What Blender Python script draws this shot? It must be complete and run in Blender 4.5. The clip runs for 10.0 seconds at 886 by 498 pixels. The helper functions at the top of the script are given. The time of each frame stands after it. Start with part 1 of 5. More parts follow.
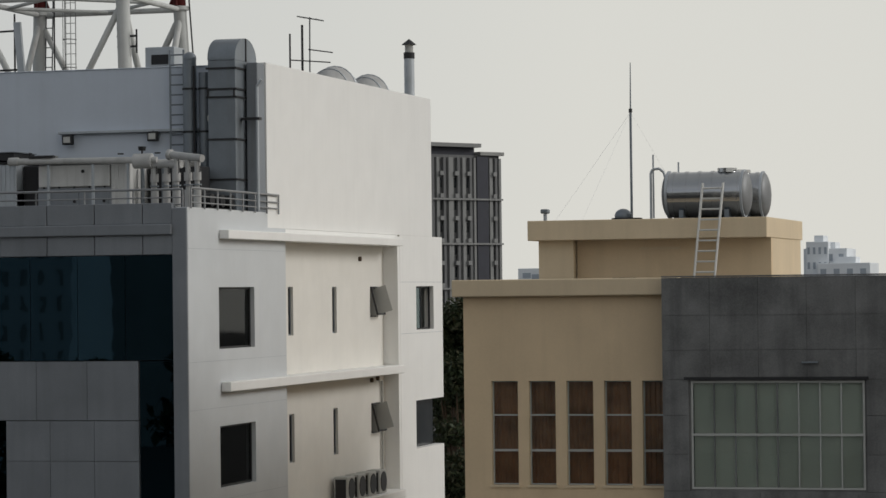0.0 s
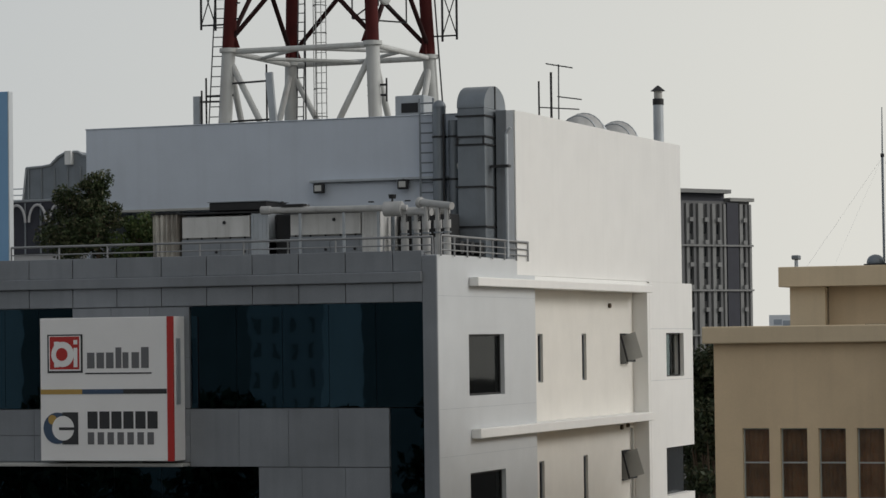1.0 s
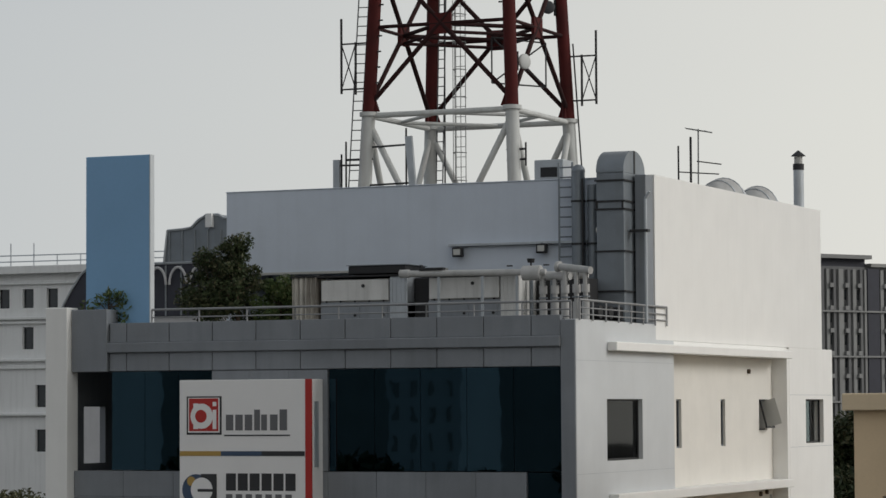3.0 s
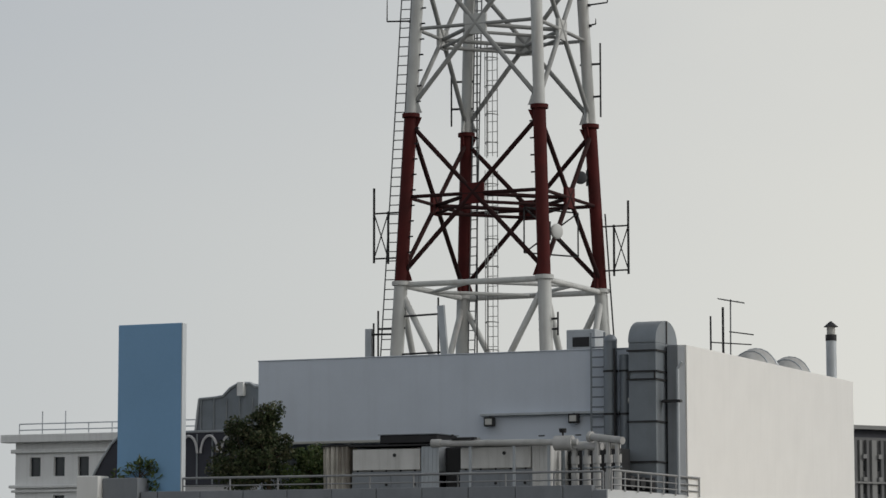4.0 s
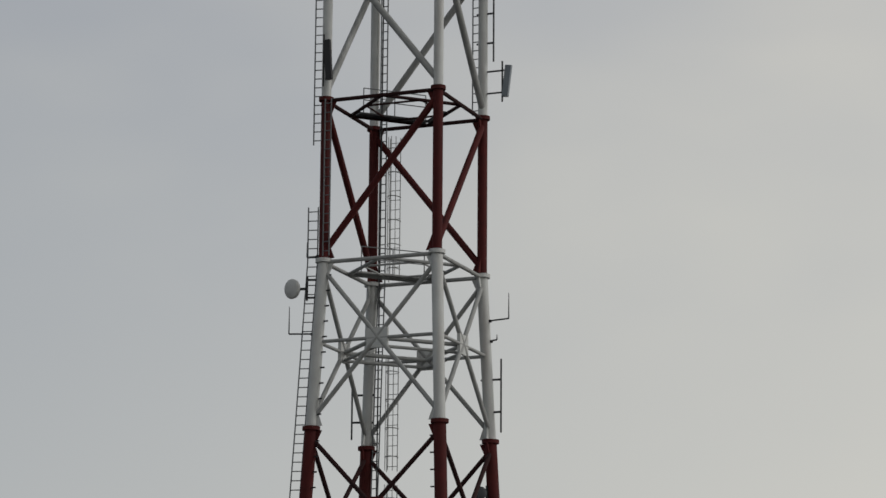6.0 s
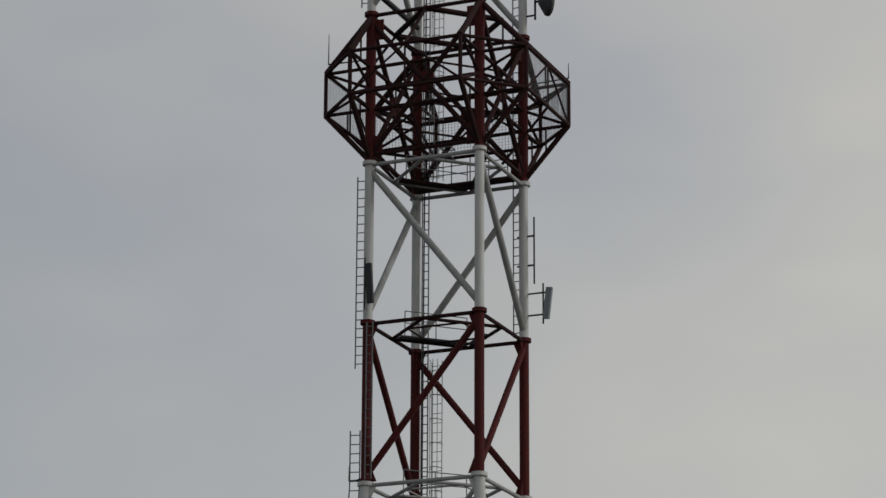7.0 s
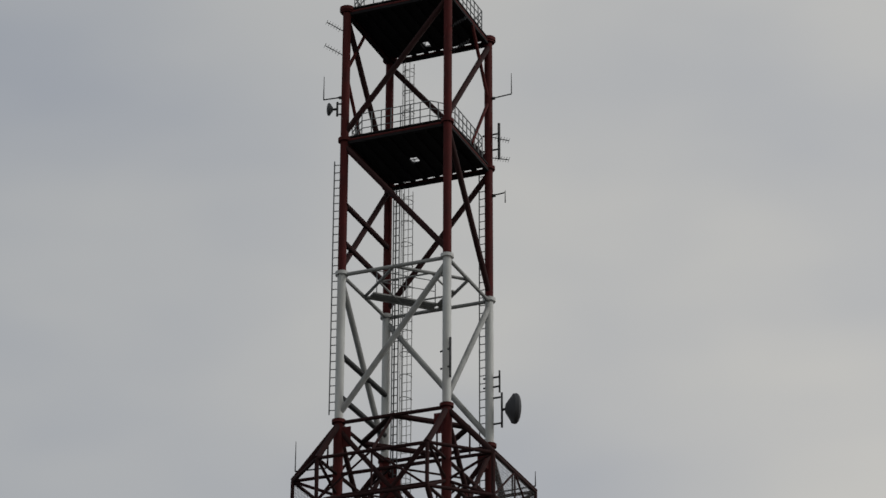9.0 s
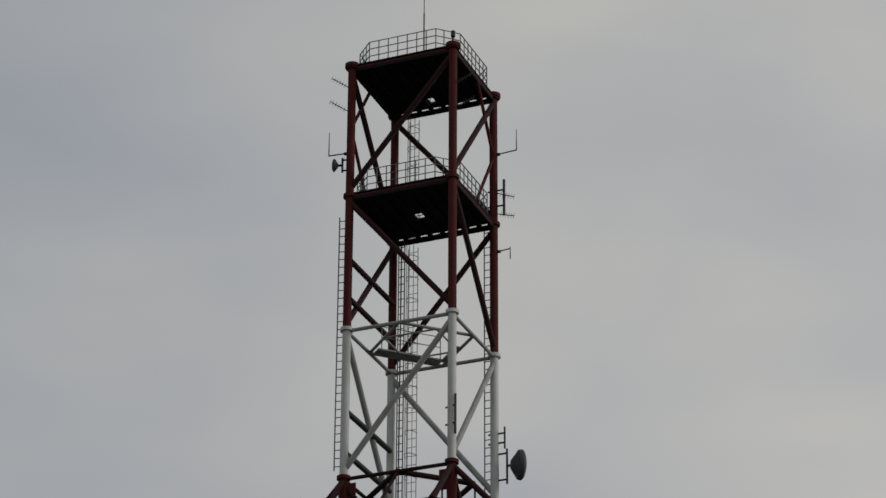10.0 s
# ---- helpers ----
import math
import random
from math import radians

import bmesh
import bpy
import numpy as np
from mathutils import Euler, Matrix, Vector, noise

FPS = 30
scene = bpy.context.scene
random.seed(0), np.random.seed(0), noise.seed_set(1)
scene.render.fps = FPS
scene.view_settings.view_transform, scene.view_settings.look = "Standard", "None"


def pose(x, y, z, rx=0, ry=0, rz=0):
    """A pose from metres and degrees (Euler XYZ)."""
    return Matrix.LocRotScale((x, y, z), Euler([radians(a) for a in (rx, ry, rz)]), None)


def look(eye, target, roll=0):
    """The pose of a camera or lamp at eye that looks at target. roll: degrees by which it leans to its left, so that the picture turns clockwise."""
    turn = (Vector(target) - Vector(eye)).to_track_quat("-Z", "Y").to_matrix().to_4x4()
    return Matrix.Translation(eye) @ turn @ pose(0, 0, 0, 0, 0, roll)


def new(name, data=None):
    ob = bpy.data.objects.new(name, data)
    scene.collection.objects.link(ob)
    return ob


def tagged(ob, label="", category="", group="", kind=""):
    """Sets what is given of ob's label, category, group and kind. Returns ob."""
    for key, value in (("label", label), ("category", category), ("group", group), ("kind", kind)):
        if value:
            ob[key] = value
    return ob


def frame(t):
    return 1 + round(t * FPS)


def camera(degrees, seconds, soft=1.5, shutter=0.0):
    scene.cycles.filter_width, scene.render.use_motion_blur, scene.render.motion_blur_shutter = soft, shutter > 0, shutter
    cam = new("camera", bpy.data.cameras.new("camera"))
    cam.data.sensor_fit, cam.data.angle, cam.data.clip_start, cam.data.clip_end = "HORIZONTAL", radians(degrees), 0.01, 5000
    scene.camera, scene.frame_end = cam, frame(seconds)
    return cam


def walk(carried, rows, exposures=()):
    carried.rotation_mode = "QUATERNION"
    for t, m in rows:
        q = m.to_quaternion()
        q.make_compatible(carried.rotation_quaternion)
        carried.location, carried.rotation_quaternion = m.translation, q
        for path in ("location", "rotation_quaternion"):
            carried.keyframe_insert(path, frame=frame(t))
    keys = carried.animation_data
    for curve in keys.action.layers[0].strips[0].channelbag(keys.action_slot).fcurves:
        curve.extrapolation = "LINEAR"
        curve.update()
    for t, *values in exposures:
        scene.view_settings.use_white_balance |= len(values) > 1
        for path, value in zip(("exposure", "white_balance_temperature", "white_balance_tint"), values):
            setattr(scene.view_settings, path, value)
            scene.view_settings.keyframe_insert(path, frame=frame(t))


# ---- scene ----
# ---- camera: held by hand on a high balcony, it only turns ----
cam = camera(17.591, 10.0)
PATH = [
    (0.0, pose(0, 0, 22, 90.857, 0.677, 15.716)),
    (0.3, pose(0, 0, 22, 91.135, 0.65, 16.700)),
    (0.5, pose(0, 0, 22, 91.437, 0.617, 17.943)),
    (0.8, pose(0, 0, 22, 91.800, 0.703, 19.510)),
    (1.0, pose(0, 0, 22, 91.858, 0.757, 20.709)),
    (1.2, pose(0, 0, 22, 91.885, 0.740, 22.230)),
    (1.5, pose(0, 0, 22, 91.754, 0.739, 22.824)),
    (2.0, pose(0, 0, 22, 91.661, 0.956, 23.773)),
    (2.2, pose(0, 0, 22, 91.632, 0.769, 23.645)),
    (3.3, pose(0, 0, 22, 94.070, 0.147, 23.469)),
    (3.5, pose(0, 0, 22, 94.742, 0.127, 23.821)),
    (3.8, pose(0, 0, 22, 96.060, 0.130, 24.360)),
    (4.0, pose(0, 0, 22, 96.555, 0.057, 24.085)),
    (4.5, pose(0, 0, 22, 96.979, -0.115, 24.038)),
    (5.0, pose(0, 0, 22, 96.960, -0.280, 24.012)),
    (5.2, pose(0, 0, 22, 98.656, -0.439, 23.307)),
    (6.3, pose(0, 0, 22, 103.629, -0.491, 21.921)),
    (6.5, pose(0, 0, 22, 104.533, -0.413, 22.096)),
    (7.0, pose(0, 0, 22, 107.283, -0.261, 22.890)),
    (7.5, pose(0, 0, 22, 109.270, -0.326, 23.088)),
    (7.7, pose(0, 0, 22, 109.040, -0.240, 23.480)),
    (8.0, pose(0, 0, 22, 109.530, -0.141, 23.651)),
    (8.2, pose(0, 0, 22, 110.467, -0.334, 23.435)),
    (8.5, pose(0, 0, 22, 112.368, -0.229, 22.839)),
    (9.0, pose(0, 0, 22, 115.425, -0.210, 22.200)),
    (9.5, pose(0, 0, 22, 116.716, -0.322, 22.032)),
    (10.0, pose(0, 0, 22, 116.545, -0.249, 22.294)),
]
walk(cam, PATH, [(0.0, -0.05), (2.0, 0.05), (3.5, 0.07), (4.0, 0.04), (4.5, -0.10), (5.2, -0.16), (6.5, -0.34), (7.0, -0.38), (7.5, -0.39), (8.5, -0.30), (9.0, -0.27), (9.5, -0.32), (10.0, -0.38)])

# ---- world and light ----
SUN_EL, SUN_AZ = 26.0, 74.0          # elevation; azimuth clockwise from +y
sun = new("sun", bpy.data.lights.new("sun", "SUN"))
sun.data.energy, sun.data.angle, sun.data.color = 1.2, radians(24), (1.0, 0.985, 0.96)
_d = Vector((math.sin(radians(SUN_AZ)) * math.cos(radians(SUN_EL)), math.cos(radians(SUN_AZ)) * math.cos(radians(SUN_EL)), math.sin(radians(SUN_EL))))
sun.matrix_world = look(_d * 200, (0, 0, 0))


def hazy_sky():
    world = bpy.data.worlds.new("hazy_sky")
    scene.world = world
    world.use_nodes = True
    nt = world.node_tree
    nt.nodes.clear()
    N, lk = nt.nodes.new, nt.links.new
    sky = N("ShaderNodeTexSky")
    sky.sky_type, sky.sun_disc = "NISHITA", False
    sky.sun_elevation, sky.sun_rotation = radians(SUN_EL), radians(SUN_AZ)
    sky.air_density, sky.dust_density, sky.ozone_density = 1.0, 8.0, 1.0
    tc = N("ShaderNodeTexCoord")
    sep = N("ShaderNodeSeparateXYZ")
    lk(tc.outputs["Generated"], sep.inputs[0])
    ramp = N("ShaderNodeValToRGB")           # overcast veil: pale and warm low down, greyer overhead
    el = ramp.color_ramp.elements
    el[0].position, el[0].color = 0.0, (0.605, 0.610, 0.590, 1)
    el[1].position, el[1].color = 1.0, (0.33, 0.345, 0.36, 1)
    for p, c in ((0.10, (0.590, 0.601, 0.587, 1)), (0.24, (0.545, 0.556, 0.556, 1)), (0.36, (0.504, 0.512, 0.527, 1)), (0.52, (0.502, 0.509, 0.518, 1)), (0.70, (0.40, 0.408, 0.412, 1))):
        e = el.new(p)
        e.color = c
    lk(sep.outputs["Z"], ramp.inputs[0])
    # brighter towards the hidden sun, duller and bluer away from it
    side = N("ShaderNodeVectorMath")
    side.operation = "DOT_PRODUCT"
    side.inputs[1].default_value = (0.93, 0.20, 0.0)
    lk(tc.outputs["Generated"], side.inputs[0])
    tint = N("ShaderNodeMapRange")
    tint.inputs["From Min"].default_value, tint.inputs["From Max"].default_value = -0.42, -0.01
    lk(side.outputs["Value"], tint.inputs["Value"])
    mixs = N("ShaderNodeMix")
    mixs.data_type = "RGBA"
    mixs.inputs[6].default_value, mixs.inputs[7].default_value = (0.83, 0.87, 0.93, 1), (1.27, 1.24, 1.185, 1)
    lk(tint.outputs[0], mixs.inputs[0])
    mul = N("ShaderNodeMix")
    mul.data_type, mul.blend_type = "RGBA", "MULTIPLY"
    mul.inputs[0].default_value = 1.0
    lk(ramp.outputs[0], mul.inputs[6])
    lk(mixs.outputs[2], mul.inputs[7])
    # soft cloud masses
    mp = N("ShaderNodeMapping")
    mp.inputs["Scale"].default_value = (5.4, 5.4, 12.0)
    lk(tc.outputs["Generated"], mp.inputs[0])
    cl = N("ShaderNodeTexNoise")
    cl.inputs["Scale"].default_value, cl.inputs["Detail"].default_value, cl.inputs["Roughness"].default_value = 1.0, 3.0, 0.45
    lk(mp.outputs[0], cl.inputs["Vector"])
    cr = N("ShaderNodeValToRGB")
    cr.color_ramp.elements[0].position, cr.color_ramp.elements[0].color = 0.34, (0.85, 0.88, 0.935, 1)
    cr.color_ramp.elements[1].position, cr.color_ramp.elements[1].color = 0.66, (1.09, 1.08, 1.045, 1)
    lk(cl.outputs[0], cr.inputs[0])
    high = N("ShaderNodeMapRange")           # the clouds fade into haze near the horizon
    high.inputs["From Min"].default_value, high.inputs["From Max"].default_value = 0.12, 0.34
    lk(sep.outputs["Z"], high.inputs["Value"])
    mul2 = N("ShaderNodeMix")
    mul2.data_type, mul2.blend_type = "RGBA", "MULTIPLY"
    lk(high.outputs[0], mul2.inputs[0])
    lk(mul.outputs[2], mul2.inputs[6])
    lk(cr.outputs[0], mul2.inputs[7])
    b1, b2, add, out = N("ShaderNodeBackground"), N("ShaderNodeBackground"), N("ShaderNodeMixShader"), N("ShaderNodeOutputWorld")
    lk(sky.outputs[0], b1.inputs[0])
    b1.inputs[1].default_value = 0.06
    lk(mul2.outputs[2], b2.inputs[0])
    b2.inputs[1].default_value = 1.0
    add.inputs[0].default_value = 0.94
    lk(b1.outputs[0], add.inputs[1])
    lk(b2.outputs[0], add.inputs[2])
    lk(add.outputs[0], out.inputs[0])


hazy_sky()

# ---- materials ----


def mat(name, col, rough=0.6, metal=0.0, var=0.12, scale=2.5, streak=0.0, bump=0.05, rnd=0.0, grime=(0.12, 0.115, 0.10)):
    """Painted or raw surface: cloudy variation, fine grain, downward grime streaks, and a shift from piece to piece."""
    m = bpy.data.materials.new(name)
    m.use_nodes = True
    nt = m.node_tree
    N, lk = nt.nodes.new, nt.links.new
    bsdf = nt.nodes["Principled BSDF"]
    bsdf.inputs["Roughness"].default_value, bsdf.inputs["Metallic"].default_value = rough, metal
    bsdf.inputs["Specular IOR Level"].default_value = 0.5 if rough < 0.5 else 0.25
    tc = N("ShaderNodeTexCoord")
    n1, n2 = N("ShaderNodeTexNoise"), N("ShaderNodeTexNoise")
    n1.inputs["Scale"].default_value, n1.inputs["Detail"].default_value = scale * 0.35, 5.0
    n2.inputs["Scale"].default_value, n2.inputs["Detail"].default_value = scale * 9.0, 3.0
    lk(tc.outputs["Object"], n1.inputs["Vector"])
    lk(tc.outputs["Object"], n2.inputs["Vector"])
    sm = N("ShaderNodeMath")
    sm.operation = "MULTIPLY_ADD"
    sm.inputs[1].default_value = 0.35
    lk(n2.outputs[0], sm.inputs[0])
    lk(n1.outputs[0], sm.inputs[2])
    mr = N("ShaderNodeMapRange")
    mr.inputs["From Min"].default_value, mr.inputs["From Max"].default_value = 0.4, 0.95
    mr.inputs["To Min"].default_value, mr.inputs["To Max"].default_value = 1.0 - var, 1.0 + var
    lk(sm.outputs[0], mr.inputs["Value"])
    val = mr.outputs[0]
    if rnd:
        oi = N("ShaderNodeObjectInfo")
        rr = N("ShaderNodeMapRange")
        rr.inputs["To Min"].default_value, rr.inputs["To Max"].default_value = 1.0 - rnd, 1.0 + rnd
        lk(oi.outputs["Random"], rr.inputs["Value"])
        mm = N("ShaderNodeMath")
        mm.operation = "MULTIPLY"
        lk(val, mm.inputs[0])
        lk(rr.outputs[0], mm.inputs[1])
        val = mm.outputs[0]
    cm = N("ShaderNodeVectorMath")
    cm.operation = "SCALE"
    cm.inputs[0].default_value = col
    lk(val, cm.inputs["Scale"])
    colour = cm.outputs[0]
    if streak:
        mp = N("ShaderNodeMapping")
        mp.inputs["Scale"].default_value = (2.2, 2.2, 0.16)
        lk(tc.outputs["Object"], mp.inputs[0])
        n3 = N("ShaderNodeTexNoise")
        n3.inputs["Scale"].default_value, n3.inputs["Detail"].default_value = 1.6, 6.0
        lk(mp.outputs[0], n3.inputs["Vector"])
        r3 = N("ShaderNodeMapRange")
        r3.inputs["From Min"].default_value, r3.inputs["From Max"].default_value = 0.48, 0.78
        r3.inputs["To Max"].default_value = streak
        lk(n3.outputs[0], r3.inputs["Value"])
        mx = N("ShaderNodeMix")
        mx.data_type = "RGBA"
        mx.inputs[7].default_value = (*grime, 1)
        lk(r3.outputs[0], mx.inputs[0])
        lk(colour, mx.inputs[6])
        colour = mx.outputs[2]
    lk(colour, bsdf.inputs["Base Color"])
    rv = N("ShaderNodeMapRange")
    rv.inputs["To Min"].default_value, rv.inputs["To Max"].default_value = max(0.03, rough - 0.1), min(1.0, rough + 0.1)
    lk(n1.outputs[0], rv.inputs["Value"])
    lk(rv.outputs[0], bsdf.inputs["Roughness"])
    if bump:
        bp = N("ShaderNodeBump")
        bp.inputs["Strength"].default_value, bp.inputs["Distance"].default_value = bump, 0.02
        lk(n2.outputs[0], bp.inputs["Height"])
        lk(bp.outputs[0], bsdf.inputs["Normal"])
    return m


def glass_mat(name, tint, ior=1.55, rough=0.01, gloss=(0.75, 0.92, 0.95)):
    m = bpy.data.materials.new(name)
    m.use_nodes = True
    nt = m.node_tree
    nt.nodes.clear()
    N, lk = nt.nodes.new, nt.links.new
    tr, gl, fr, mx, out = N("ShaderNodeBsdfTransparent"), N("ShaderNodeBsdfGlossy"), N("ShaderNodeFresnel"), N("ShaderNodeMixShader"), N("ShaderNodeOutputMaterial")
    tr.inputs[0].default_value = (*tint, 1)
    gl.inputs["Roughness"].default_value = rough
    gl.inputs["Color"].default_value = (*gloss, 1)
    fr.inputs[0].default_value = ior
    tc, nz, bp = N("ShaderNodeTexCoord"), N("ShaderNodeTexNoise"), N("ShaderNodeBump")
    nz.inputs["Scale"].default_value = 0.8
    bp.inputs["Strength"].default_value, bp.inputs["Distance"].default_value = 0.06, 0.02
    lk(tc.outputs["Object"], nz.inputs["Vector"])
    lk(nz.outputs[0], bp.inputs["Height"])
    lk(bp.outputs[0], gl.inputs["Normal"])
    lk(fr.outputs[0], mx.inputs[0])
    lk(tr.outputs[0], mx.inputs[1])
    lk(gl.outputs[0], mx.inputs[2])
    lk(mx.outputs[0], out.inputs[0])
    return m


def leaf_mat(name, dark, mid, dry):
    """Foliage: every leaf takes its own shade between dark green, fresh green and dry brown."""
    m = bpy.data.materials.new(name)
    m.use_nodes = True
    nt = m.node_tree
    N, lk = nt.nodes.new, nt.links.new
    bsdf = nt.nodes["Principled BSDF"]
    bsdf.inputs["Roughness"].default_value = 0.6
    bsdf.inputs["Specular IOR Level"].default_value = 0.25
    geo, tc, nz, sm, ramp = N("ShaderNodeNewGeometry"), N("ShaderNodeTexCoord"), N("ShaderNodeTexNoise"), N("ShaderNodeMath"), N("ShaderNodeValToRGB")
    nz.inputs["Scale"].default_value, nz.inputs["Detail"].default_value = 1.7, 3.0
    lk(tc.outputs["Object"], nz.inputs["Vector"])
    sm.operation = "MULTIPLY_ADD"
    sm.inputs[1].default_value, sm.inputs[2].default_value = 0.55, 0.0
    lk(geo.outputs["Random Per Island"], sm.inputs[0])
    ad = N("ShaderNodeMath")
    ad.operation = "MULTIPLY_ADD"
    ad.inputs[1].default_value = 0.75
    lk(nz.outputs[0], ad.inputs[0])
    lk(sm.outputs[0], ad.inputs[2])
    el = ramp.color_ramp.elements
    el[0].position, el[0].color = 0.25, (*dark, 1)
    el[1].position, el[1].color = 0.95, (*dry, 1)
    e = el.new(0.68)
    e.color = (*mid, 1)
    lk(ad.outputs[0], ramp.inputs[0])
    lk(ramp.outputs[0], bsdf.inputs["Base Color"])
    return m


WHITE = mat("white_render", (0.80, 0.795, 0.775), 0.75, var=0.03, streak=0.03)
WHITE_TILE = mat("white_cladding", (0.56, 0.58, 0.595), 0.5, var=0.05, streak=0.02)
CREAM = mat("cream_render", (0.73, 0.71, 0.665), 0.8, var=0.05, streak=0.02)
CLAD = mat("grey_metal_cladding", (0.225, 0.24, 0.26), 0.42, metal=0.25, var=0.10, streak=0.18, rnd=0.06, grime=(0.09, 0.09, 0.09))
GREYWALL = mat("grey_painted_wall", (0.555, 0.605, 0.68), 0.7, var=0.04, streak=0.06, grime=(0.22, 0.22, 0.22))
DARKMETAL = mat("dark_metal", (0.035, 0.035, 0.037), 0.5, metal=0.3, var=0.2)
GALV = mat("galvanised_sheet", (0.42, 0.45, 0.48), 0.45, metal=0.4, var=0.14, scale=4, streak=0.15, rnd=0.05)
GALVDARK = mat("weathered_duct_sheet", (0.20, 0.225, 0.25), 0.45, metal=0.4, var=0.15, scale=4, streak=0.2)
PIPE = mat("pale_pipe_lagging", (0.42, 0.42, 0.415), 0.55, metal=0.05, var=0.18, scale=5, streak=0.25)
PANELPALE = mat("stained_pale_panel", (0.56, 0.56, 0.55), 0.55, var=0.15, scale=3, streak=0.45)
TANKEND = mat("dull_tank_end", (0.22, 0.225, 0.23), 0.55, metal=0.6, var=0.25, scale=5)
FARFIN = mat("far_dim_fin", (0.15, 0.152, 0.155), 0.8, var=0.15, scale=0.5)
FARMID = mat("far_mid_grey", (0.25, 0.252, 0.25), 0.85, var=0.15, scale=0.5)
RAIL = mat("railing_steel", (0.27, 0.275, 0.28), 0.5, metal=0.4, var=0.1)
STAINLESS = mat("stainless_steel", (0.42, 0.425, 0.43), 0.16, metal=1.0, var=0.08, bump=0.02)
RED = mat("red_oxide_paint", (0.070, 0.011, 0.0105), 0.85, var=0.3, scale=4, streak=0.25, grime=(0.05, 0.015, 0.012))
# the legs' red with silhouette shade put into its colour, for braces and cage
DARKRED = mat("shaded_red_steel", (0.028, 0.010, 0.010), 0.9, var=0.3, scale=4)
TWHITE = mat("white_tower_paint", (0.52, 0.53, 0.52), 0.6, var=0.12, scale=3, streak=0.4, grime=(0.30, 0.25, 0.22))
# backlit shade of the white braces is put into this greyer colour
TBRACE = mat("shaded_white_steel", (0.30, 0.305, 0.30), 0.65, var=0.25, scale=4, streak=0.3)
LADDER = mat("pale_ladder_steel", (0.27, 0.275, 0.27), 0.6, metal=0.2, var=0.15)
TGREY = mat("galvanised_bars", (0.16, 0.165, 0.17), 0.6, metal=0.3, var=0.15)
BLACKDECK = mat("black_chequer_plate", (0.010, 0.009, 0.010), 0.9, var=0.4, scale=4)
BLUE = mat("blue_panel_paint", (0.20, 0.375, 0.585), 0.4, var=0.06, scale=1.2)
YELLOW = mat("yellow_render", (0.68, 0.525, 0.345), 0.85, var=0.07, streak=0.10, grime=(0.22, 0.17, 0.11))
YELLOWL = mat("pale_yellow_render", (0.68, 0.55, 0.38), 0.85, var=0.06, streak=0.10, grime=(0.25, 0.2, 0.13))
CONC = mat("dark_stone_cladding", (0.165, 0.165, 0.163), 0.8, var=0.42, scale=3.2, streak=0.5, rnd=0.06, grime=(0.06, 0.06, 0.062))
FRAME = mat("pale_window_frame", (0.42, 0.42, 0.40), 0.5, var=0.1)
CURTAIN = mat("brown_curtain", (0.46, 0.225, 0.125), 0.9, var=0.35, scale=5)
BLIND = mat("grey_green_roller_blind", (0.64, 0.63, 0.55), 0.85, var=0.12, rnd=0.10)
SIGNWHITE = mat("sign_white_acrylic", (0.78, 0.77, 0.76), 0.4, var=0.03)
SIGNRED = mat("sign_red", (0.42, 0.025, 0.02), 0.4, var=0.05)
SIGNDARK = mat("sign_black", (0.03, 0.03, 0.032), 0.45, var=0.1)
SIGNBLUE = mat("sign_blue", (0.045, 0.075, 0.13), 0.4, var=0.05)
SIGNGOLD = mat("sign_gold", (0.42, 0.27, 0.07), 0.4, var=0.05)
SIGNGREY = mat("sign_grey", (0.13, 0.13, 0.135), 0.45, var=0.05)
BARK = mat("bark", (0.09, 0.065, 0.045), 0.9, var=0.3, scale=6)
LEAF = leaf_mat("leaves", (0.014, 0.023, 0.010), (0.040, 0.060, 0.022), (0.105, 0.095, 0.055))
LEAFG = leaf_mat("fresh_leaves", (0.022, 0.040, 0.014), (0.065, 0.105, 0.032), (0.12, 0.13, 0.055))
OLIVE = leaf_mat("olive_leaves", (0.035, 0.040, 0.018), (0.075, 0.080, 0.036), (0.11, 0.10, 0.05))
LEAFD = leaf_mat("dark_leaves", (0.014, 0.022, 0.010), (0.036, 0.050, 0.022), (0.07, 0.065, 0.035))
INTERIOR = mat("office_interior", (0.16, 0.16, 0.155), 0.9, var=0.1)
ROOFDECK = mat("roof_screed", (0.24, 0.235, 0.22), 0.9, var=0.25, streak=0.0)
FARGREY = mat("far_grey_render", (0.27, 0.27, 0.26), 0.85, var=0.15, scale=0.6, streak=0.25)
FARDARK = mat("far_dark_cladding", (0.045, 0.047, 0.06), 0.6, var=0.15)
FARWHITE = mat("far_white_render", (0.72, 0.73, 0.73), 0.85, var=0.06, scale=0.8, streak=0.12)
FARPALE = mat("far_pale_render", (0.50, 0.50, 0.51), 0.85, var=0.08, scale=0.5, streak=0.1)
# distance haze is painted into the next two colours
HAZE = mat("haze_tinted_render", (0.74, 0.77, 0.80), 0.9, var=0.06, scale=0.4)
HAZEWIN = mat("haze_tinted_windows", (0.36, 0.40, 0.45), 0.8, var=0.1, scale=0.4)
ASPHALT = mat("city_ground", (0.06, 0.06, 0.058), 0.9, var=0.3, scale=0.5)
GLASS = glass_mat("tinted_curtain_glass", (0.015, 0.04, 0.055), 1.7, 0.01, (0.30, 0.64, 0.90))
CLEAR = glass_mat("window_glass", (0.86, 0.88, 0.87), 1.45)
FARGLASS = mat("far_window_glass", (0.02, 0.024, 0.028), 0.12, var=0.2)
SIDEGLASS = glass_mat("side_window_glass", (0.40, 0.41, 0.40), 1.5, 0.03, (0.42, 0.43, 0.43))
LAMPGLASS = mat("floodlight_glass", (0.5, 0.5, 0.48), 0.2, var=0.05)
